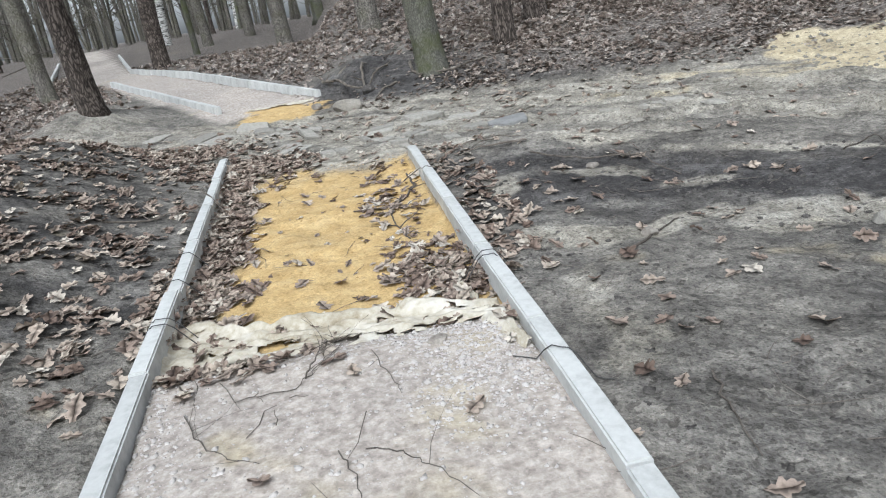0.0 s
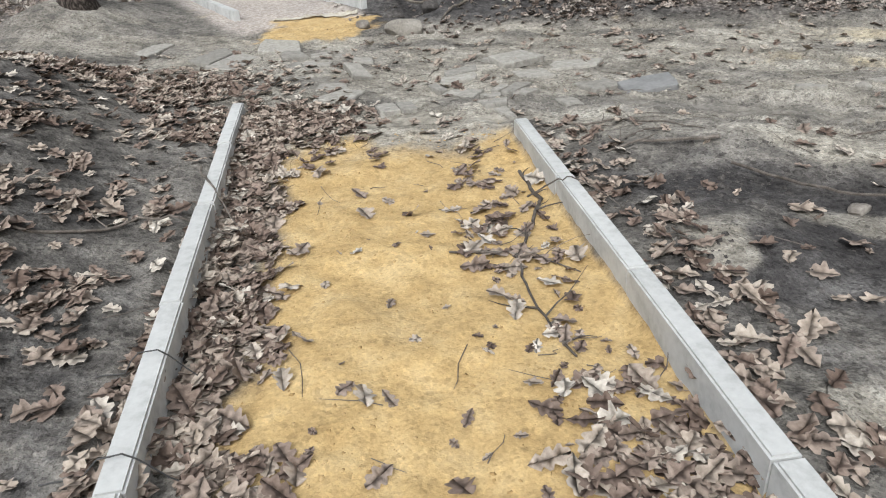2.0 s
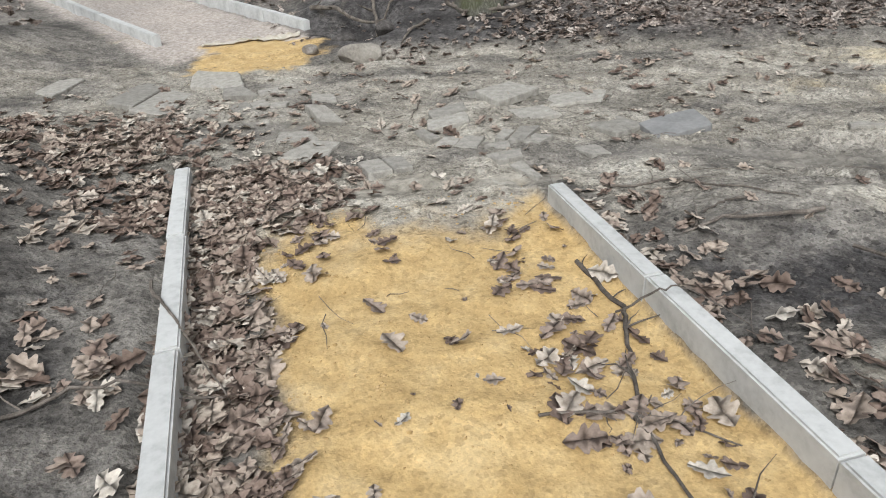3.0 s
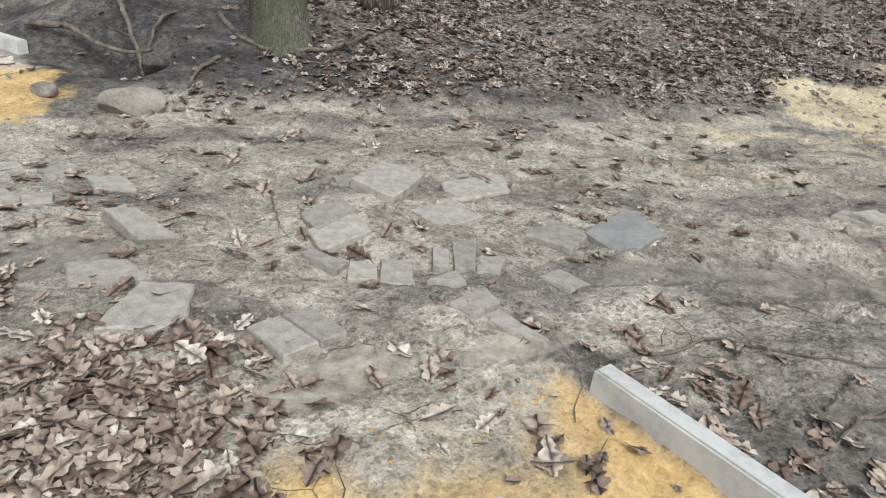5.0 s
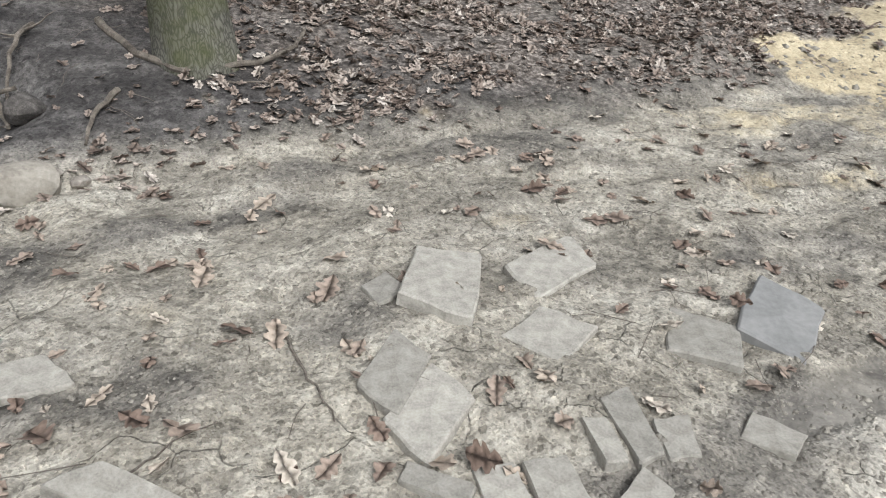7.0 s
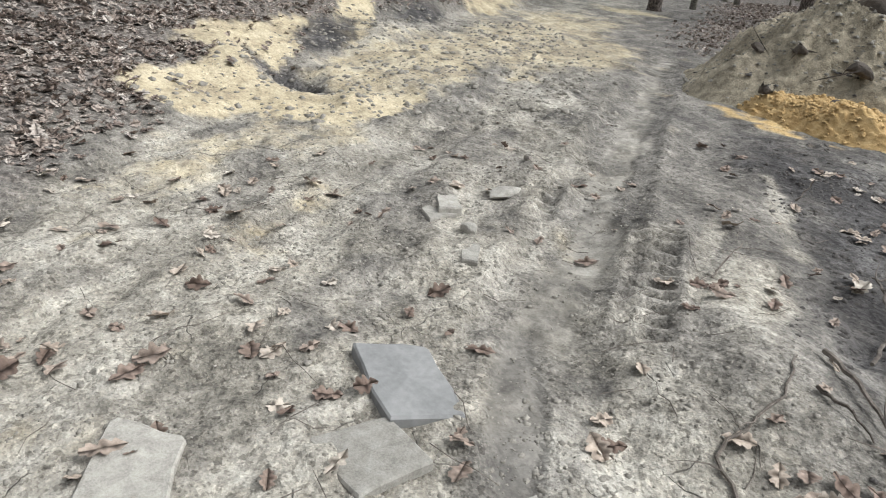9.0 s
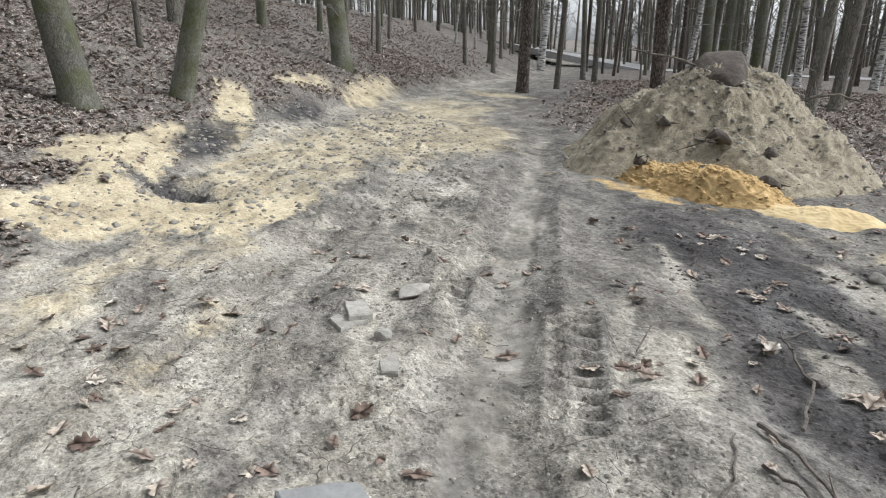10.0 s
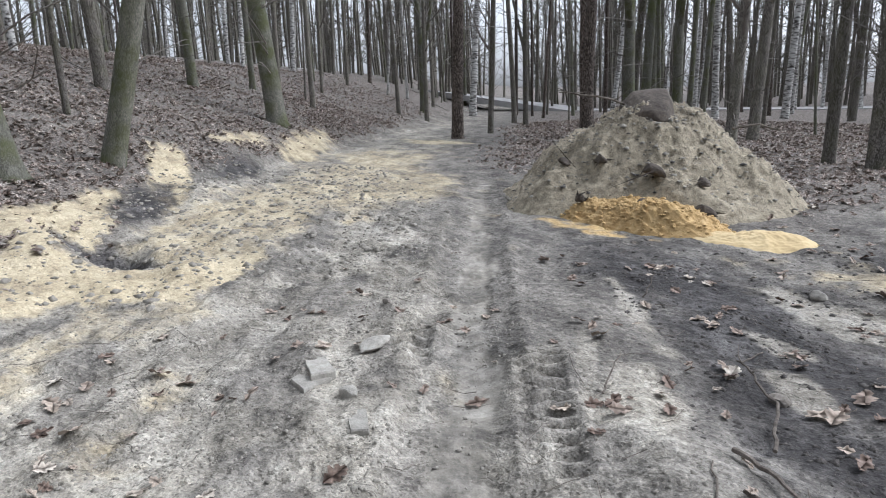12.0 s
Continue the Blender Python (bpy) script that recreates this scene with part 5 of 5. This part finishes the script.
def single_leaves(count, x0, x1, y0, y1, weight, seed, label, group, low, high):
    px, py = scatter(count * 40, x0, x1, y0, y1, weight, seed)
    models = []
    for k in range(8):
        v = leaf_cloud(np.zeros(1), np.zeros(1), 300 + k, 1.0, 1.0, 0.25)
        v[..., 2] -= v[..., 2].min()
        models.append(leaf_mesh("oak_leaf", v, LEAF))
    rnd = random.Random(seed)
    for x, y in list(zip(px, py))[:count]:
        ob = tagged(new("oak_leaf", rnd.choice(models)), label, "leaf", group)
        ob.matrix_world = pose(x, y, z_at(x, y) + 0.003, rnd.gauss(0, 8), rnd.gauss(0, 8), rnd.uniform(0, 360)) @ Matrix.Scale(rnd.uniform(low, high), 4)


single_leaves(105, -0.6, 0.7, 3.2, 6.9, lambda x, y: 0.02 + 0.06 * smooth(0.0, 0.5, x), 51, "dry curled brown oak leaf on yellow sand", "leaves on the sand", 0.03, 0.08)
single_leaves(60, -0.8, 4.2, 7.3, 9.6, lambda x, y: 0.03 + 0.1 * smooth(0.05, 0.2, fbm(x, y, 73, 0.3)), 52, "dry brown oak leaf on the trampled track", "leaves on the track", 0.04, 0.085)
single_leaves(16, 1.0, 3.4, 2.2, 6.2, lambda x, y: 0.03 + 0 * x, 53, "dry leaf on dark churned soil", "leaves on the dark soil", 0.05, 0.09)
single_leaves(18, 2.0, 6.0, 4.5, 7.6, lambda x, y: 0.03 + 0 * x, 54, "dry reddish leaf on the rutted track", "leaves on the ruts", 0.045, 0.085)


# ---- crumbs, gravel and fine twigs ----
def crumbs(name, px, py, seed, low, high, mat, label, category, pz=None):
    rng = np.random.RandomState(seed)
    n = len(px)
    base = np.array([(1, 0, 0), (0, 1, 0), (-1, 0, 0), (0, -1, 0), (0, 0, 1), (0.7, 0.7, 0.55), (-0.7, 0.7, 0.5), (-0.7, -0.7, 0.55), (0.7, -0.7, 0.45)], float)
    tris = np.array([(0, 5, 4), (5, 1, 4), (1, 6, 4), (6, 2, 4), (2, 7, 4), (7, 3, 4), (3, 8, 4), (8, 0, 4), (0, 1, 5), (1, 2, 6), (2, 3, 7), (3, 0, 8)])
    size = (low * (high / low) ** (rng.uniform(0, 1, n) ** 2.2))[:, None, None]
    v = base[None] * rng.uniform(0.6, 1.15, (n, 9, 1)) * size * np.stack([np.ones(n), rng.uniform(0.6, 1, n), rng.uniform(0.45, 0.9, n)], 1)[:, None]
    a = rng.uniform(0, 6.28, n)[:, None]
    x, y = v[..., 0] * np.cos(a) - v[..., 1] * np.sin(a), v[..., 0] * np.sin(a) + v[..., 1] * np.cos(a)
    pts = np.stack([x + px[:, None], y + py[:, None], v[..., 2] + (height(px, py) if pz is None else pz)[:, None] - 0.15 * size[..., 0]], -1)
    faces = (tris[None] + (np.arange(n) * 9)[:, None, None]).reshape(-1, 3)
    data = bpy.data.meshes.new(name)
    data.vertices.add(n * 9)
    data.vertices.foreach_set("co", pts.ravel())
    data.loops.add(faces.size)
    data.loops.foreach_set("vertex_index", faces.ravel())
    data.polygons.add(len(faces))
    data.polygons.foreach_set("loop_start", np.arange(0, faces.size, 3))
    data.polygons.foreach_set("loop_total", np.full(len(faces), 3))
    data.update(calc_edges=True)
    data.materials.append(mat)
    return tagged(new(name, data), label, category, kind="stuff")


ax, ay = scatter(26000, -1.0, 0.8, 0.8, 3.1, lambda x, y: between_kerbs(x, y) * (0.08 + 0.9 * smooth(0.15, 0.55, x) * smooth(1.8, 2.5, y) + 0.4 * smooth(-0.5, -0.7, x) + 0.4 * blob(x, y, 0.3, 2.85, 0.5, 0.12)), 61)
crumbs("gravel", ax, ay, 62, 0.003, 0.02, PEBBLE, "loose pale gravel on the pinkish path surface", "gravel")
ax, ay = scatter(90000, -1.5, 5.5, 5.0, 10.6, lambda x, y: 0.6 * smooth(-3.9, -3.0, bank_distance(x, y)) * smooth(0.6, 0.0, bank_distance(x, y)) * np.where(x < 0.9, smooth(7.0, 7.3, y), 1.0) * (0.15 + smooth(-0.1, 0.2, fbm(x, y, 81, 0.4))), 63)
crumbs("soil_crumbs", ax, ay, 64, 0.003, 0.02, CLOD, "dry crumbs of trampled sandy soil", "soil")
ax, ay = scatter(40000, 0.9, 5.0, 1.2, 7.0, lambda x, y: kept_dark(x, y) * 0.45 * (0.2 + smooth(-0.1, 0.2, fbm(x, y, 83, 0.4))), 65)
crumbs("soil_crumbs", ax, ay, 66, 0.004, 0.032, DARK_CLOD, "dark crumbs of churned humus", "soil")
ax, ay = scatter(16000, 5.5, 14.0, 2.0, 9.0, lambda x, y: 0.4 * smooth(-3.9, -3.0, bank_distance(x, y)) * smooth(1.0, 0.3, bank_distance(x, y)), 67)
crumbs("soil_crumbs", ax, ay, 68, 0.012, 0.07, CLOD, "dry clods along the rutted track", "soil")


ax, ay = scatter(9000, -0.8, 0.8, 3.1, 6.9, lambda x, y: between_kerbs(x, y) * (0.12 + 0.6 * smooth(0.0, 0.2, fbm(x, y, 87, 0.3))), 75)
crumbs("sand_lumps", ax, ay, 76, 0.003, 0.014, SAND, "crumbs of trodden yellow sand on the bed", "sand")


def on_heap(ob, count, seed):
    """Places drawn from the surface of a heap."""
    rng = np.random.RandomState(seed)
    co = np.empty(len(ob.data.vertices) * 3)
    ob.data.vertices.foreach_get("co", co)
    pick = co.reshape(-1, 3)[rng.randint(2000, len(ob.data.vertices), count)] + rng.normal(0, 0.02, (count, 3)) * (1, 1, 0)
    return pick[:, 0], pick[:, 1], pick[:, 2]


ax, ay, az = on_heap(heap, 3000, 69)
crumbs("heap_clods", ax, ay, 70, 0.008, 0.05, CLOD, "loose clods over the spoil heap", "soil", az)
ax, ay, az = on_heap(heap, 350, 71)
crumbs("heap_clods", ax, ay, 72, 0.012, 0.06, DARK_CLOD, "dark humus clods in the spoil heap", "soil", az)
ax, ay, az = on_heap(sand_heap, 2200, 73)
crumbs("sand_lumps", ax, ay, 74, 0.008, 0.045, SAND, "lumps of damp yellow sand", "sand", az)


def fine_twigs():
    rnd, verts, faces = random.Random(91), [], []
    for _ in range(420):
        x, y = rnd.uniform(-3, 5), rnd.uniform(1, 12)
        a, reach = rnd.uniform(0, 6.28), rnd.uniform(0.06, 0.3)
        line, h = [], rnd.uniform(0.003, 0.02)
        for k in range(4):
            f = k / 3
            px, py = x + math.cos(a) * reach * f + rnd.gauss(0, 0.01), y + math.sin(a) * reach * f + rnd.gauss(0, 0.01)
            line.append(Vector((px, py, z_at(px, py) + h)))
        tube(verts, faces, line, [0.0022, 0.002, 0.0016, 0.001], 4)
    return tagged(new("fine_twigs", quick_mesh("fine_twigs", verts, faces, TWIG)), "small dry twigs strewn over the soil", "twigs", kind="stuff")


fine_twigs()
